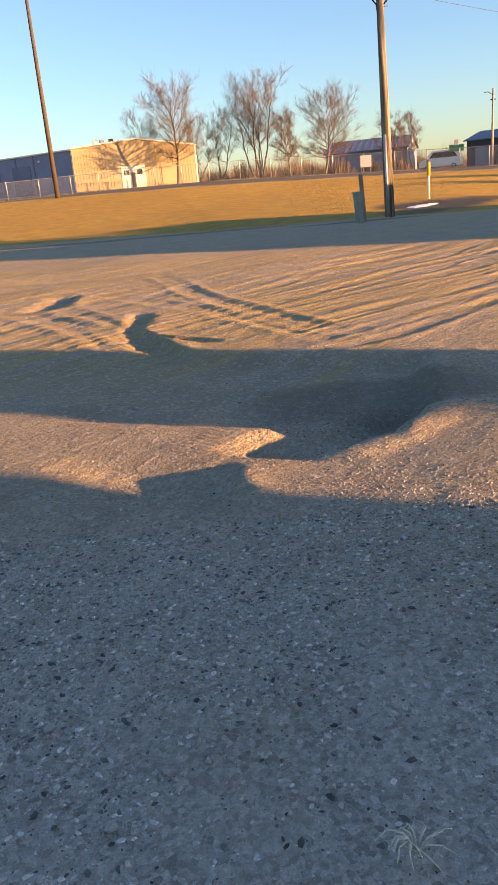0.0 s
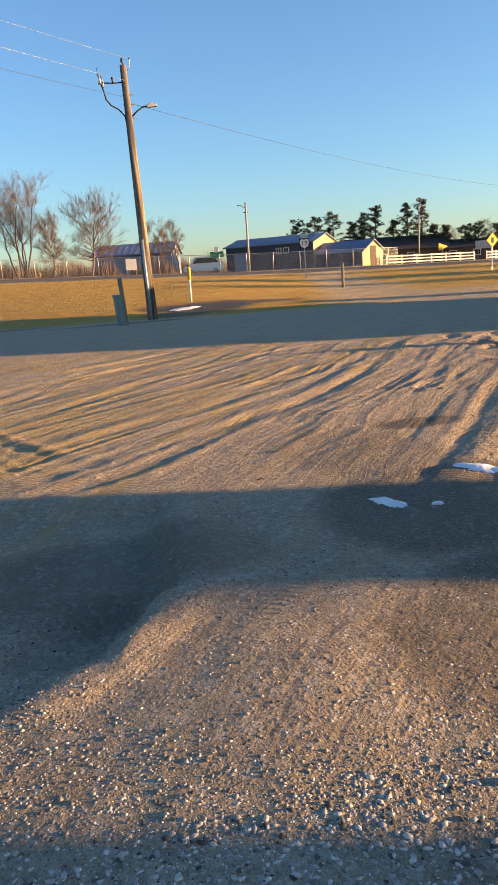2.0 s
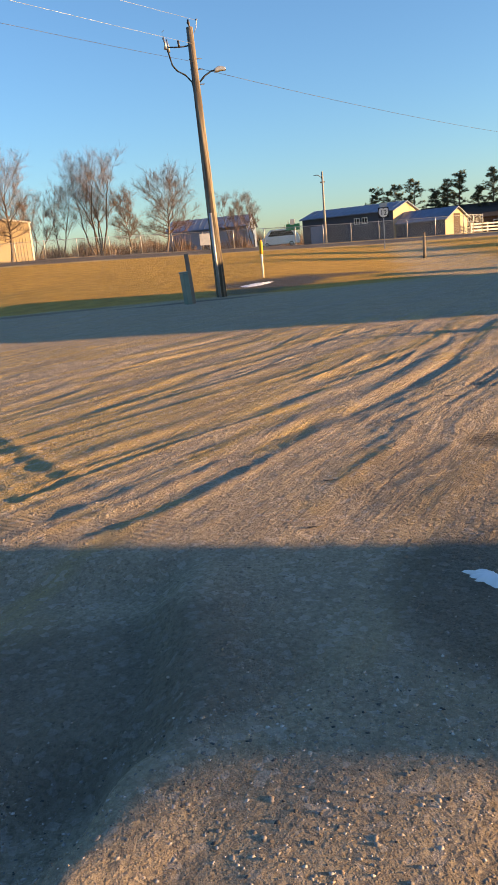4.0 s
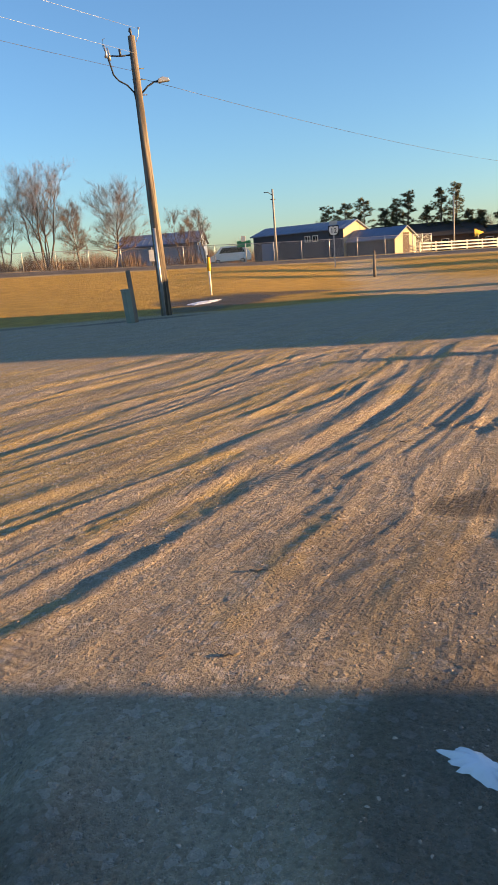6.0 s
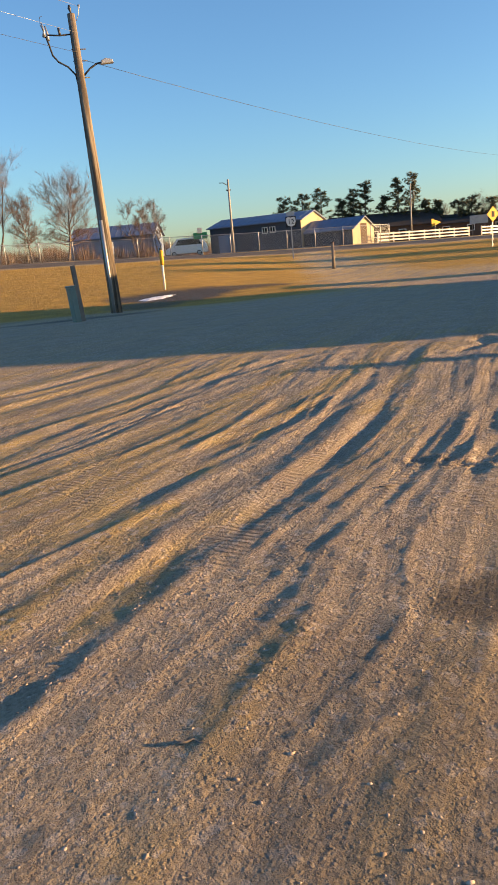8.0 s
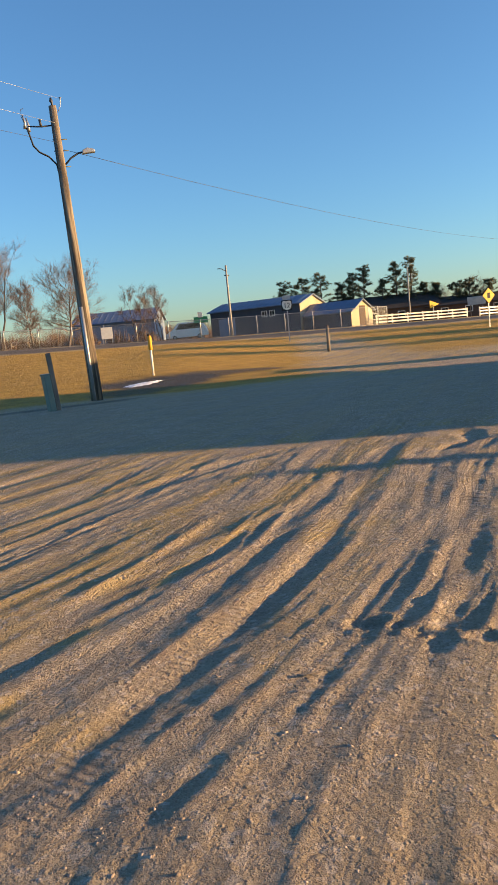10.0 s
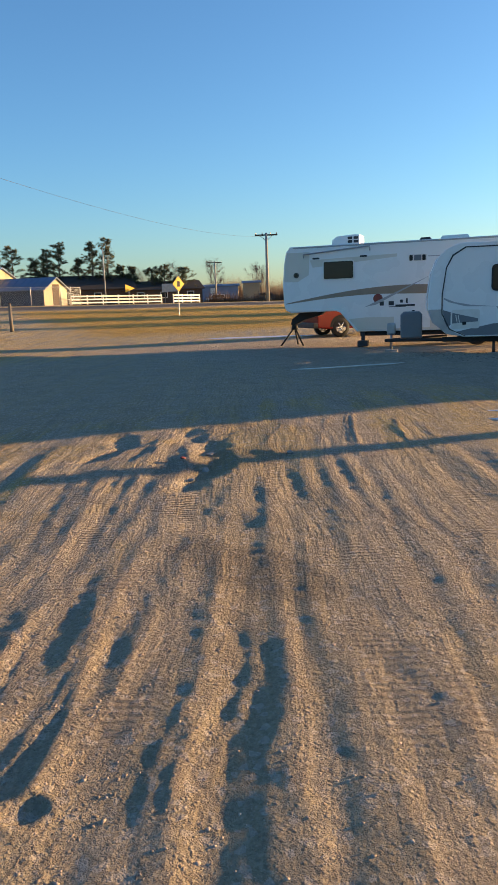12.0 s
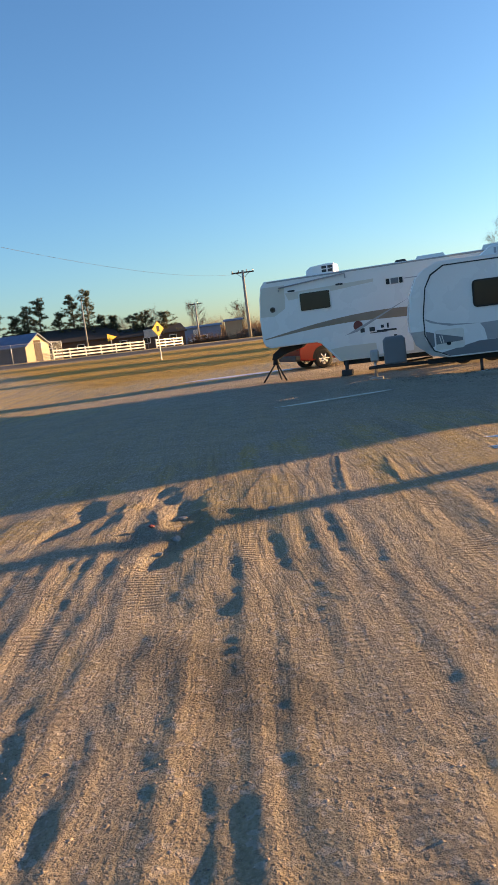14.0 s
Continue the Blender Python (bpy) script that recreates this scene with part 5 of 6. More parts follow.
# ---- trees ----
def bare_tree(name, x, y, height, width, seed, label, stems=1, low=0.3, z=None):
    """A leafless tree: leader, limbs that fill an oval crown, branches, twigs and sprays."""
    rnd = random.Random(seed)
    t = thing(name, pose(x, y, (ground_z(x, y) if z is None else z) - 0.1, 0, 0, rnd.uniform(0, 360)), label, "tree", "bare trees")
    trunk, fine = B(), B()

    def limb(bm, p, d, length, r, n, sides, curl):
        pts, rad = [p], [r]
        for k in range(n):
            d = (d + Vector((rnd.gauss(0, 0.10), rnd.gauss(0, 0.10), curl + rnd.gauss(0, 0.05)))).normalized()
            p = p + d * (length / n)
            pts.append(p)
            rad.append(max(0.005, r * (1 - 0.8 * (k + 1) / n)))
        tube(bm, pts, rad, sides, cap=False)
        return pts, rad, d

    def away(d, tilt):
        a = rnd.uniform(0, 2 * math.pi)
        o = d.orthogonal().normalized()
        o = (o * math.cos(a) + d.cross(o) * math.sin(a)).normalized()
        return (d * math.cos(tilt) + o * math.sin(tilt)).normalized()
    for s in range(stems):
        lean = Vector((rnd.gauss(0, 0.16), rnd.gauss(0, 0.16), 1)).normalized() if stems > 1 else Vector((rnd.gauss(0, 0.02), 0, 1)).normalized()
        foot = Vector((rnd.gauss(0, 0.3), rnd.gauss(0, 0.3), 0)) if stems > 1 else Vector((0, 0, 0))
        h = height * (rnd.uniform(0.8, 1.0) if stems > 1 else 1.0)
        lead, lr, _ = limb(trunk, foot, lean, h, h * (0.024 if stems == 1 else 0.014), 8, 8, 0.0)
        count = 34 if stems == 1 else 11
        for k in range(count):
            f = low + (0.97 - low) * (k + rnd.random()) / count
            i = min(7, int(f * 8))
            p = lead[i].lerp(lead[i + 1], f * 8 - i)
            g = (f - low) / (1 - low)
            reach = width * math.sqrt(max(0.04, 1 - (1.7 * g - 0.75) ** 2)) * rnd.uniform(0.7, 1.1) / (1 if stems == 1 else 1.5)
            a = k * 2.4 + rnd.uniform(-0.5, 0.5)
            tilt = radians(84 - 56 * g) if stems == 1 else radians(50 - 30 * g)
            d = Vector((math.cos(a) * math.sin(tilt), math.sin(a) * math.sin(tilt), math.cos(tilt)))
            lp, rr, ld = limb(trunk, p, d, reach / max(0.5, math.sin(tilt)), lr[i] * 0.5, 5, 5, 0.05)
            for j in range(9 if stems == 1 else 6):
                q = rnd.uniform(0.25, 1.0) * 5
                i2 = min(4, int(q))
                bp = lp[i2].lerp(lp[i2 + 1], q - i2)
                bd = (away(ld, radians(rnd.uniform(25, 55))) + Vector((0, 0, 0.25))).normalized()
                bl = width * rnd.uniform(0.22, 0.42)
                sp, sr, sd = limb(fine, bp, bd, bl, max(0.014, rr[i2] * 0.5), 3, 3, 0.04)
                for m in range(9):
                    q3 = rnd.uniform(0.2, 1.0) * 3
                    i3 = min(2, int(q3))
                    tp = sp[i3].lerp(sp[i3 + 1], q3 - i3)
                    td = (away(sd, radians(rnd.uniform(20, 55))) + Vector((0, 0, 0.15))).normalized()
                    tl = bl * rnd.uniform(0.6, 1.0)
                    for w in range(3):
                        dd = away(td, radians(rnd.uniform(0, 35)))
                        o = dd.orthogonal().normalized() * 0.0065
                        b0 = tp + td * tl * 0.25 * w
                        e = b0 + dd * tl * rnd.uniform(0.6, 1.0)
                        fine.faces.new([fine.verts.new(v) for v in (b0 - o, b0 + o, e)])
                        o2 = dd.cross(o)
                        fine.faces.new([fine.verts.new(v) for v in (b0 - o2, b0 + o2, e)])
    part("trunk", trunk, M_BARK, t)
    part("crown", fine, M_TWIG, t, "mass of bare brown twigs")
    return t


bare_tree("bare_tree", -5.7, 84.0, 7.3, 3.3, 3, "large bare shade tree in front of the shed", low=0.28)
bare_tree("bare_tree", 11.1, 93.6, 6.7, 3.4, 5, "round bare tree behind the chain link fence", low=0.25)
bare_tree("bare_tree", 3.6, 97.0, 10.0, 3.6, 8, "bare tree with many upright stems", stems=6, low=0.35)
bare_tree("bare_tree", -1.4, 99.5, 7.4, 2.8, 11, "bare tree behind the chain link fence", stems=2)
bare_tree("bare_tree", -4.6, 103.0, 7.0, 2.8, 12, "bare tree behind the chain link fence", stems=2)
bare_tree("bare_tree", 21.0, 106.0, 6.4, 2.4, 14, "small bare tree beside the pale hall", stems=2)
bare_tree("bare_tree", 24.4, 107.0, 6.2, 2.4, 17, "small bare tree beside the pale hall", stems=2)
bare_tree("bare_tree", 7.6, 101.0, 6.0, 2.2, 19, "slender bare tree behind the fence")
bare_tree("bare_tree", -11.0, 104.0, 7.2, 3.2, 23, "bare tree behind the steel shed", stems=2)
bare_tree("bare_tree", 83.6, 51.3, 8.0, 3.0, 29, "bare tree beyond the campers", stems=2)
for k in range(6):
    bare_tree("bare_tree", 108 + 7 * k, 168 - 7.5 * k, 7.0 + k % 3, 3.4, 31 + k, "distant bare tree behind the stores", stems=2)


def pine(x, y, h, w, seed, bare=0.3):
    """A sparse pine: trunk, whorls of limbs and tufts of needles in clumps."""
    rnd = random.Random(seed)
    t = thing("pine_tree", pose(x, y, ground_z(x, y) - 0.1), "tall ragged dark green pine", "tree", "pine trees")
    part("trunk", tube(B(), [(0, 0, 0), (rnd.gauss(0, 0.1), 0, h * 0.5), (rnd.gauss(0, 0.15), 0, h)], [0.2, 0.14, 0.03], 8), M_BARK, t)
    limbs, crown = B(), B()
    for k in range(46):
        f = bare + (1 - bare) * (k / 46) ** 0.9
        a = rnd.uniform(0, 2 * math.pi)
        ln = w * (1.05 - 0.75 * (f - bare) / (1 - bare)) * rnd.uniform(0.35, 1.1)
        p0 = Vector((0, 0, h * f))
        p1 = p0 + Vector((math.cos(a) * ln, math.sin(a) * ln, ln * rnd.uniform(0.05, 0.5)))
        tube(limbs, [p0, p0.lerp(p1, 0.5) + Vector((0, 0, -0.05)), p1], [0.05, 0.035, 0.012], 4, cap=False)
        for c in range(8):
            o = p0.lerp(p1, rnd.uniform(0.45, 1.05)) + Vector((rnd.gauss(0, 0.18), rnd.gauss(0, 0.18), rnd.gauss(0.08, 0.12)))
            for b in range(22):
                d = Vector((rnd.gauss(0, 1), rnd.gauss(0, 1), rnd.gauss(0.4, 0.8))).normalized()
                s = d.orthogonal().normalized() * rnd.uniform(0.02, 0.045)
                e = o + d * rnd.uniform(0.2, 0.5)
                crown.faces.new([crown.verts.new(v) for v in (o - s, o + s, e)])
    part("limbs", limbs, M_BARK, t)
    part("crown", crown, M_NEEDLE, t, "clumps of dark green needles")
    return t


# pines behind the fence; the last four are unseen, added to shade the ditch
for k, (x, y, h, w, b) in enumerate(((50.5, 125.6, 7.4, 2.6, 0.2), (53.4, 124.5, 7.8, 2.8, 0.2), (56.2, 123.0, 8.4, 2.8, 0.15), (59.2, 121.6, 6.6, 1.8, 0.2), (61.0, 120.6, 7.8, 1.9, 0.3), (62.6, 119.8, 9.0, 1.9, 0.3), (65.3, 118.4, 6.6, 1.7, 0.2), (67.4, 117.4, 9.2, 1.9, 0.3), (69.4, 116.0, 9.8, 2.0, 0.3), (71.2, 115.4, 5.4, 1.4, 0.15), (72.8, 114.2, 5.2, 1.2, 0.2), (75.5, 112.6, 5.0, 2.4, 0.05), (77.5, 111.8, 5.4, 2.4, 0.05), (80.0, 109.8, 5.0, 2.6, 0.05), (88.0, 22.0, 8.5, 2.6, 0.1), (92.0, 28.0, 9.0, 2.6, 0.1), (84.0, 30.5, 8.0, 2.4, 0.1), (97.0, 34.0, 9.0, 2.6, 0.1))):
    pine(x, y, h + 0.9, w * 1.35, 40 + k, b)


def brush(name, label, spots, h, seed, n=220, width=5.0, material=None):
    """Distant winter brush: many thin rising twigs."""
    rnd = random.Random(seed)
    bm = B()
    for x, y in spots:
        z = ground_z(x, y) - 0.2
        hh = h * rnd.uniform(0.6, 1.15)
        for k in range(2 * n):
            r = rnd.uniform(0, 1) ** 0.6 * width
            a = rnd.uniform(0, 2 * math.pi)
            bx, by = x + r * 0.7 * math.cos(a), y + r * 0.7 * math.sin(a)
            top = Vector((x + r * math.cos(a), y + r * math.sin(a), z + hh * rnd.uniform(0.45, 1.0) * math.sqrt(max(0.05, 1 - (r / width) ** 2))))
            s = Vector((rnd.uniform(0.02, 0.06) * h / 6, rnd.uniform(-0.03, 0.03), 0))
            bm.faces.new([bm.verts.new(v) for v in (Vector((bx, by, z)) - s, Vector((bx, by, z)) + s, top)])
    o = part(name, bm, material or M_BRUSH)
    return tagged(o, label, "brush", kind="stuff")


rw = random.Random(77)
brush("distant_brush", "far line of brown winter brush on the horizon", [(260 * math.sin(a) + rw.uniform(-15, 15), 260 * math.cos(a) + rw.uniform(-20, 20)) for a in np.linspace(-0.6, 1.35, 150)], 9.0, 5, 320, 8.0)
brush("hedge_brush", "brown bare shrubs behind the highway", [(78 + 2.2 * k + rw.uniform(-2, 2), 118 - 1.7 * k) for k in range(14)], 3.4, 6, 260, 2.6)
brush("fence_brush", "tangled brown brush behind the fence", [(-2 + 3.3 * k + rw.uniform(-1, 1), 100 + rw.uniform(-2, 3)) for k in range(8)], 3.4, 7, 260, 2.2)
brush("mid_brush", "brown brush beside the navy barn", [(27 + 2.2 * k, 150 + rw.uniform(-6, 6)) for k in range(7)], 6.0, 8, 260, 4.0)

# ---- snow, stones and litter ----
def snow_patch(name, x, y, rx, ry, turn, seed, h=0.03, label="thin patch of old snow on the dirt"):
    """A ragged, thin crust of snow that follows the ground."""
    n, rings = 64, 6
    edge = [1 + 0.5 * noise.noise((math.cos(a) * 2.2 + seed, math.sin(a) * 2.2, seed)) + 0.4 * noise.noise((math.cos(a) * 5 + seed, math.sin(a) * 5, 3)) + 0.25 * noise.noise((math.cos(a) * 13, math.sin(a) * 13, seed)) for a in (2 * math.pi * k / n for k in range(n))]
    c, s = math.cos(radians(turn)), math.sin(radians(turn))
    xs, ys = [], []
    for j in range(rings + 1):
        for k in range(n):
            a = 2 * math.pi * k / n
            r = max(0.25, edge[k]) * j / rings
            u, v = rx * r * math.cos(a), ry * r * math.sin(a)
            xs.append(x + c * u - s * v)
            ys.append(y + s * u + c * v)
    ax, ay = np.array(xs), np.array(ys)
    zs = land(ax, ay) + relief(ax, ay)
    bm = B()
    z0 = zs[0]
    vs = []
    for j in range(rings + 1):
        for k in range(n):
            i = j * n + k
            lift = (h * (1 - (j / rings) ** 3) * (0.7 + 0.5 * noise.noise((xs[i] * 9, ys[i] * 9, 0)))) if j < rings else -0.006
            vs.append(bm.verts.new((xs[i] - x, ys[i] - y, zs[i] - z0 + lift)))
    for j in range(rings):
        for k in range(n):
            q = (vs[j * n + k], vs[j * n + (k + 1) % n], vs[(j + 1) * n + (k + 1) % n], vs[(j + 1) * n + k])
            bm.faces.new(q).smooth = True
    bmesh.ops.remove_doubles(bm, verts=bm.verts, dist=1e-5)
    bmesh.ops.recalc_face_normals(bm, faces=bm.faces)
    o = part(name, bm, M_SNOW)
    o.location = (x, y, z0)
    return tagged(o, label, "snow", "snow patches")


snow_patch("snow_patch", 2.84, 5.54, 0.13, 0.06, -60, 1)
snow_patch("snow_patch", 3.08, 5.36, 0.04, 0.025, 0, 2)
snow_patch("snow_patch", 3.82, 5.93, 0.22, 0.10, -50, 3)
snow_patch("snow_patch", 14.75, 11.75, 1.1, 0.3, -50, 4, 0.04, "long streak of old snow in a wheel track")
snow_patch("snow_patch", 14.1, 11.35, 1.0, 0.17, -50, 5, 0.04, "long streak of old snow in a wheel track")
snow_patch("snow_patch", 8.7, 36.2, 1.0, 0.42, 40, 6, 0.06, "patch of old snow in the hollow by the marker post")
snow_patch("snow_patch", 26.6, 31.4, 2.6, 0.5, -40, 7, 0.04, "strip of old snow behind the campers")
snow_patch("snow_patch", 23.5, 17.2, 1.2, 0.10, -40, 8, 0.03, "thin streak of old snow by the gravel")


def stone_mesh(seed):
    rnd = random.Random(seed)
    bm = B()
    bmesh.ops.create_icosphere(bm, subdivisions=1, radius=1.0)
    for v in bm.verts:
        k = rnd.uniform(0.65, 1.3)
        v.co = Vector((v.co.x * k * rnd.uniform(0.85, 1.2), v.co.y * k * rnd.uniform(0.6, 0.95), v.co.z * k * rnd.uniform(0.4, 0.65)))
    co = np.array([v.co[:] for v in bm.verts])
    fa = np.array([[v.index for v in f.verts] for f in bm.faces])
    bm.free()
    return co, fa


def stone_material(name, color, lo, hi):
    m = mat(name, color, 0.9, vary=0.4, scale=15, fine=90, bump=0.3)
    t = m.node_tree
    p = t.nodes["Principled BSDF"]
    src = p.inputs["Base Color"].links[0].from_socket
    geo = t.nodes.new("ShaderNodeNewGeometry")
    mr = t.nodes.new("ShaderNodeMapRange")
    mr.inputs["To Min"].default_value, mr.inputs["To Max"].default_value = lo, hi
    hs = t.nodes.new("ShaderNodeHueSaturation")
    t.links.new(geo.outputs["Random Per Island"], mr.inputs["Value"])
    t.links.new(mr.outputs[0], hs.inputs["Value"])
    t.links.new(src, hs.inputs["Color"])
    t.links.new(hs.outputs[0], p.inputs["Base Color"])
    return m


M_LOOSE = stone_material("loose_gravel", (0.42, 0.33, 0.26), 0.45, 1.4)
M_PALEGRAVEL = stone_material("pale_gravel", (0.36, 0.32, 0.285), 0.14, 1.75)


def scatter(name, label, n, region, size, seed, weight=None, material=None):
    """Loose stones as one mesh; region is a function that gives n places."""
    r = np.random.RandomState(seed)
    shapes = [stone_mesh(seed * 10 + k) for k in range(6)]
    x, y = region(r, n)
    if weight is not None:
        keep = r.rand(len(x)) < weight(x, y)
        x, y = x[keep], y[keep]
    z = land(x, y) + relief(x, y)
    sz = size[0] * (size[1] / size[0]) ** (r.rand(len(x)) ** 2.2)
    ang = r.rand(len(x)) * 2 * np.pi
    V, F, off = [], [], 0
    for k, (co, fa) in enumerate(shapes):
        idx = np.arange(k, len(x), len(shapes))
        c, s = np.cos(ang[idx])[:, None], np.sin(ang[idx])[:, None]
        px, py, pz = (co[None, :, i] * sz[idx][:, None] for i in range(3))
        P = np.stack([px * c - py * s + x[idx][:, None], px * s + py * c + y[idx][:, None], pz + z[idx][:, None] - 0.2 * sz[idx][:, None]], -1)
        V.append(P.reshape(-1, 3))
        F.append((fa[None] + (np.arange(len(idx)) * len(co))[:, None, None] + off).reshape(-1, 3))
        off += len(idx) * len(co)
    V, F = np.concatenate(V), np.concatenate(F)
    me = bpy.data.meshes.new(name)
    me.vertices.add(len(V))
    me.vertices.foreach_set("co", V.ravel())
    me.loops.add(F.size)
    me.loops.foreach_set("vertex_index", F.ravel().astype(np.int32))
    me.polygons.add(len(F))
    me.polygons.foreach_set("loop_start", np.arange(0, F.size, 3))
    me.polygons.foreach_set("loop_total", np.full(len(F), 3))
    me.update()
    me.materials.append(material or M_LOOSE)
    return tagged(new(name, me), label, "gravel", kind="stuff")


def strip(x0, x1, y0, y1):
    return lambda r, n: (x0 + (x1 - x0) * r.rand(n), y0 + (y1 - y0) * r.rand(n))


def beside_walk(r, n):
    # a belt either side of the walked line, denser close to it
    k = r.rand(n)
    cx, cy = np.interp(k, (0, 0.35, 0.6, 1), (0.2, 1.6, 3.2, 7.5)), np.interp(k, (0, 0.35, 0.6, 1), (1.6, 4.6, 7.6, 10.6))
    return cx + r.randn(n) * 1.5, cy + r.randn(n) * 1.4


patchy = lambda x, y: 0.25 + 0.75 * smooth(-0.2, 0.5, value_noise(x, y, 0.7, 50) + 0.5 * value_noise(x, y, 2.0, 51))
scatter("loose_gravel", "loose grey and tan gravel on the yard", 26000, beside_walk, (0.004, 0.014), 3, patchy)
scatter("fine_gravel", "fine grey gravel near the start of the yard", 15000, strip(-2.2, 3.6, 1.2, 5.2), (0.003, 0.010), 4, patchy, M_PALEGRAVEL)
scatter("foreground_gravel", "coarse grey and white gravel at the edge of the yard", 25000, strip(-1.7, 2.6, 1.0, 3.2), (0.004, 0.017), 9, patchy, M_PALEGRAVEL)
scatter("bank_gravel", "coarse dark and pale gravel on the low bank", 14000, strip(0.2, 3.2, 3.0, 5.0), (0.004, 0.011), 19, patchy, M_PALEGRAVEL)
scatter("yard_gravel", "loose pebbles and clods on the rutted dirt", 16000, strip(-3, 13, 5.5, 15.5), (0.005, 0.011), 5, patchy)
scatter("camper_gravel", "bank of brown gravel along the campers", 5000, lambda r, n: (21.0 + 6.5 * r.rand(n), 19.6 - 6.5 * r.rand(n)), (0.015, 0.05), 6)


# single stones that stand out
def stone(x, y, r, seed, material, label):
    co, fa = stone_mesh(seed)
    me = bpy.data.meshes.new("stone")
    me.from_pydata([tuple(c * r) for c in co], [], [tuple(int(i) for i in f) for f in fa])
    me.materials.append(material)
    o = new("stone", me)
    o.location, o.rotation_euler = (x, y, field_z(x, y) + 0.3 * r), (0, 0, seed)
    return tagged(o, label, "stone", "loose stones")


for k, (x, y, r) in enumerate(((-0.69, 1.86, 0.026), (-0.09, 1.72, 0.02), (-0.32, 1.64, 0.018), (-0.44, 1.46, 0.022), (-0.21, 1.67, 0.017), (-0.68, 1.66, 0.018), (0.3, 1.75, 0.015), (0.45, 2.3, 0.02), (-0.9, 5.55, 0.03), (-0.1, 5.6, 0.02), (1.9, 3.0, 0.025), (2.2, 3.4, 0.022), (9.55, 13.4, 0.05), (9.1, 12.9, 0.05), (8.7, 12.6, 0.04), (10.1, 12.7, 0.045))):
    stone(x, y, r, 60 + k, M_STONE, "pale loose stone half sunk in the ground")


def stick(x, y, length, turn):
    z = field_z(x, y)
    rnd = random.Random(int(x * 100))
    pts = [(-length / 2 + length * k / 5, rnd.gauss(0, 0.008), 0.003 + rnd.uniform(0, 0.005)) for k in range(6)]
    s = part("stick", tube(B(), pts, [0.005, 0.005, 0.0045, 0.004, 0.003, 0.002], 6), M_WOOD)
    s.matrix_world = pose(x, y, z, 0, 0, turn)
    return tagged(s, "short brown stick lying on the dirt", "stick", "sticks")


stick(2.65, 7.25, 0.11, -22)
stick(2.3, 6.5, 0.07, -10)
stick(4.55, 9.3, 0.12, -10)


def weed(x, y, r, seed):
    rnd = random.Random(seed)
    bm = B()
    for k in range(16):
        a = rnd.uniform(0, 2 * math.pi)
        ln = r * rnd.uniform(0.5, 1.1)
        p = [(ln * f * math.cos(a + f * 0.6), ln * f * math.sin(a + f * 0.6), 0.01 + 0.05 * math.sin(f * 2.6)) for f in (0, 0.35, 0.7, 1)]
        tube(bm, p, [0.003, 0.003, 0.002, 0.001], 4, cap=False)
    o = part("dry_weed", bm, M_STRAW)
    o.location = (x, y, field_z(x, y))
    return tagged(o, "pale dry weed flattened on the gravel", "weed", "dry weeds", "stuff")


weed(0.9, 2.03, 0.10, 1)
weed(0.28, 1.32, 0.09, 2)


# ---- vehicles and clutter behind the far fence ----
def far_vehicle(x, y, turn, material, label, h=1.8, l=4.8):
    c = thing("far_vehicle", pose(x, y, ground_z(x, y), 0, 0, turn), label, "car")
    part("body", solid(B(), [(0, 0.35), (0.0, 0.95), (l * 0.16, h * 0.62), (l * 0.3, h), (l * 0.85, h), (l * 0.97, h * 0.6), (l, 0.9), (l, 0.35)], 0, 1.8, 0.05), material, c)
    slab(c, "side_window", [(l * 0.24, h * 0.62), (l * 0.33, h * 0.92), (l * 0.8, h * 0.92), (l * 0.88, h * 0.62)], M_GLASS, -0.012, 0.01)
    for a in (0.2, 0.8):
        wheel(c, l * a, -0.02, 0.33, 0.2, M_STEEL)
        wheel(c, l * a, 1.62, 0.33, 0.2, M_STEEL)
    return c


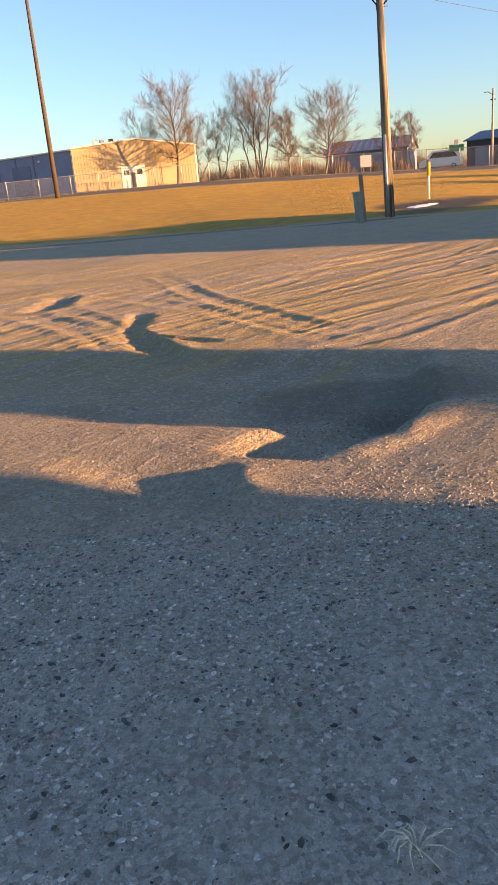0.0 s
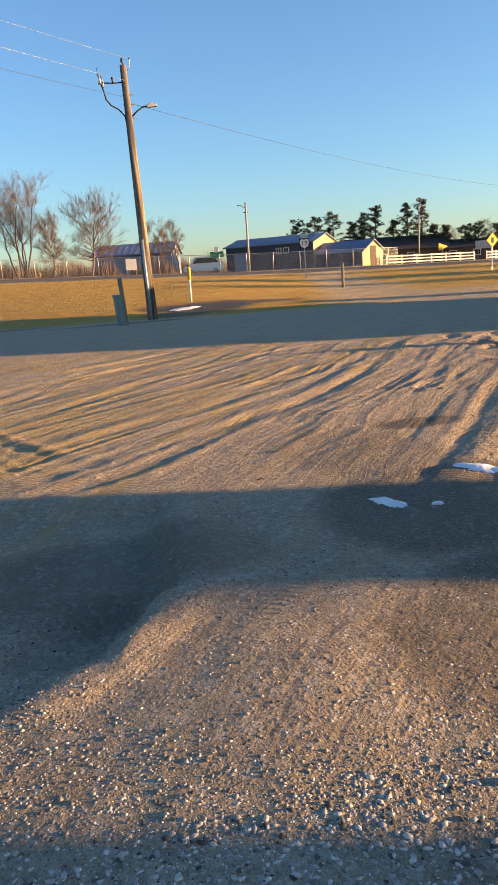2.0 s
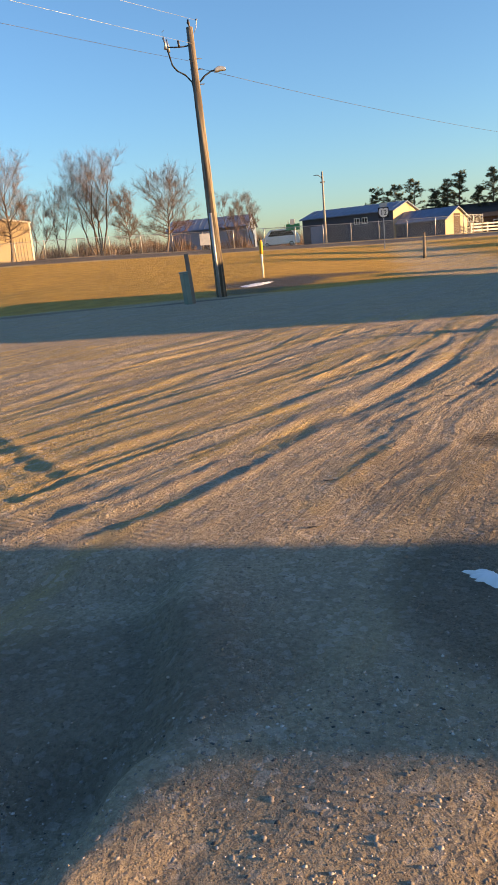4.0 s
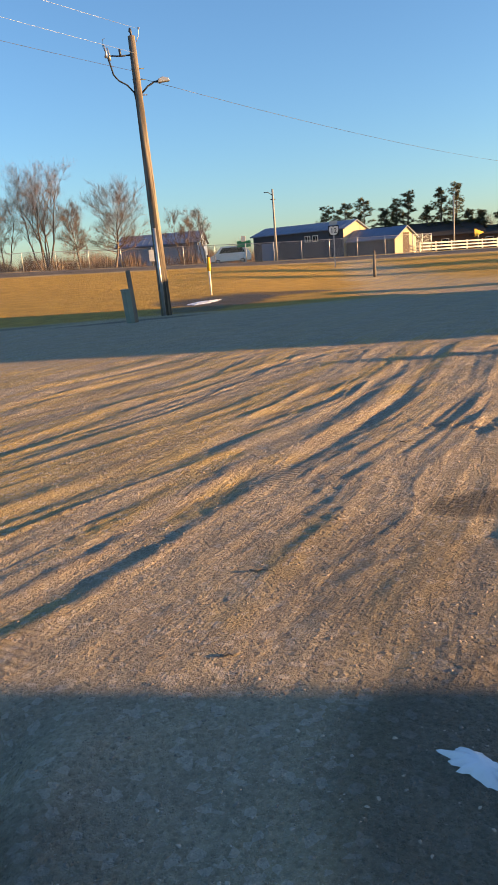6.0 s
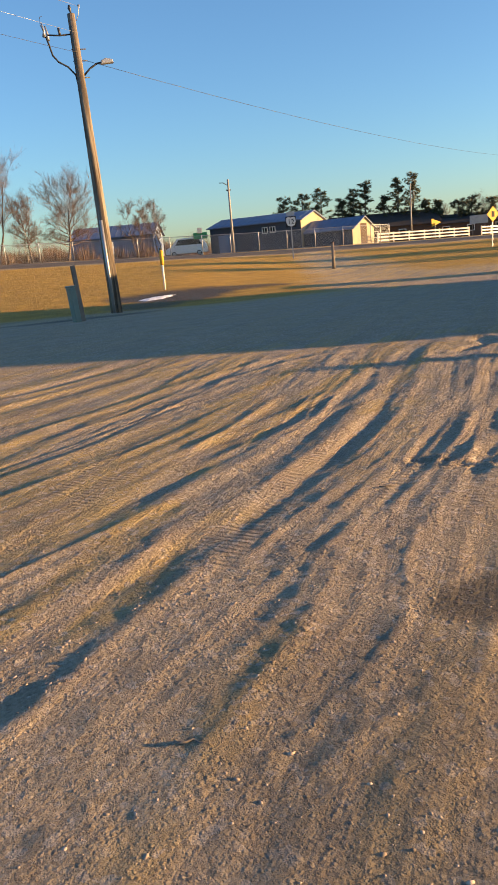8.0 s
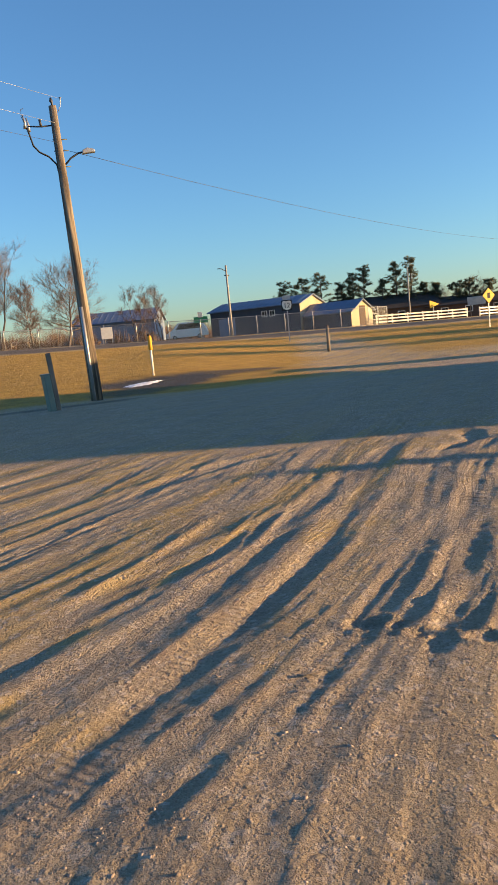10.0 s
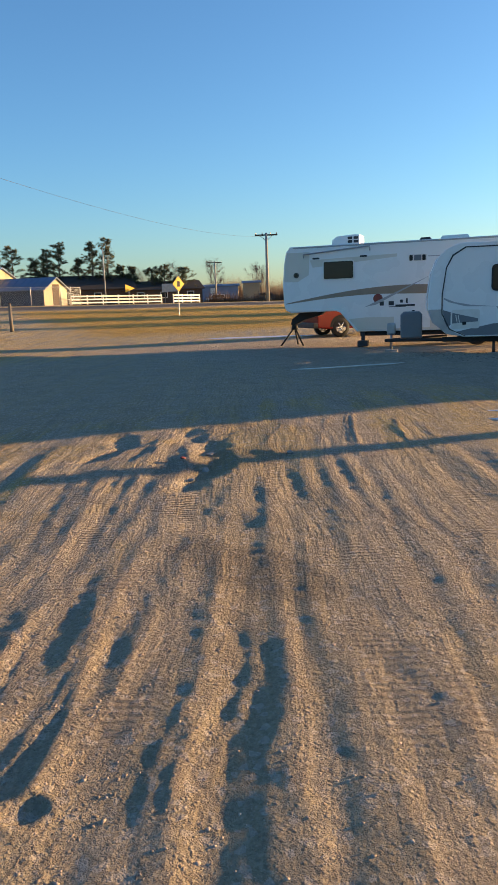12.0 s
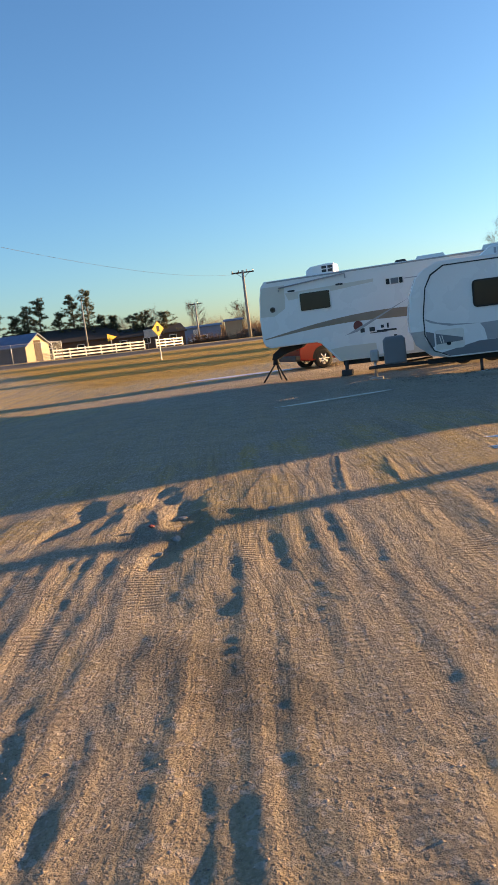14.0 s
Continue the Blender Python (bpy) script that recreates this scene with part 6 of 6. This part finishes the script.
far_vehicle(25.0, 105.0, -20, M_WHITE, "white van parked behind the fence", 2.3, 5.6)
far_vehicle(108.0, 140.0, -40, M_WHITE, "white car parked at the far stores")
far_vehicle(116.0, 133.0, -40, M_NAVY, "dark car parked at the far stores")
can = thing("green_fuel_sign", pose(29.6, 103.6, ground_z(29.6, 103.6), 0, 0, -20), "green and white fuel stand behind the fence", "fuel stand")
part("stand", box(B(), -0.15, 0.15, -0.15, 0.15, 0, 2.2, 0.02), M_STEEL, can)
part("canopy", box(B(), -0.9, 0.9, -0.5, 0.5, 2.2, 3.0, 0.05), M_GREENSIGN, can, "green box")
part("plate", box(B(), -0.3, 0.3, -0.56, -0.5, 2.9, 3.6, 0.01), M_WHITEPAINT, can, "white plate")
ws = thing("notice_board", pose(13.7, 80.2, ground_z(13.7, 80.2), 0, 0, -14), "plain white notice board hung on the fence", "sign")
part("board", box(B(), -0.55, 0.55, -0.12, -0.06, 0.5, 1.62, 0.01), M_WHITEPAINT, ws)
for a in (-0.45, 0.45):
    part("post", box(B(), a - 0.04, a + 0.04, -0.06, 0.0, 0, 1.6), M_STEEL, ws)
pt = thing("picnic_table", pose(5.6, 85.5, ground_z(5.6, 85.5), 0, 0, -10), "wooden picnic table behind the fence", "table")
part("tabletop", box(B(), -1.1, 1.1, -0.4, 0.4, 0.72, 0.78, 0.01), M_WOOD, pt)
for s in (-0.75, 0.75):
    part("bench", box(B(), -1.1, 1.1, s - 0.14, s + 0.14, 0.42, 0.47, 0.01), M_WOOD, pt)
for a in (-0.8, 0.8):
    bm = tube(B(), [(a, -0.8, 0), (a, -0.2, 0.72)], 0.05, 5)
    tube(bm, [(a, 0.8, 0), (a, 0.2, 0.72)], 0.05, 5)
    part("leg_frame", bm, M_WOOD, pt)
    part("cross_beam", tube(B(), [(a, -0.85, 0.4), (a, 0.85, 0.4)], 0.04, 5), M_WOOD, pt)


hose = part("white_hose", tube(B(), [(-1.6, 0.75, 0.02), (-0.7, 0.3, 0.02), (0.1, -0.05, 0.02), (0.9, -0.42, 0.02), (1.5, -0.75, 0.02)], 0.02, 6), M_WHITEPAINT)
hose.location = (19.1, 19.5, field_z(19.1, 19.5))
tagged(hose, "thin white hose lying across the gravel", "hose")
M_REDFOIL = mat("faded_red_foil", (0.28, 0.06, 0.05), 0.5, vary=0.3, bump=0.1)
wrap = B()
bmesh.ops.create_icosphere(wrap, subdivisions=2, radius=0.03)
for v in wrap.verts:
    v.co *= 1 + 0.5 * noise.noise(v.co * 30)
    v.co.z *= 0.5
wr = part("wrapper", wrap, M_REDFOIL)
wr.location = (9.15, 13.35, field_z(9.15, 13.35) + 0.015)
tagged(wr, "small crumpled red wrapper on the dirt", "litter")
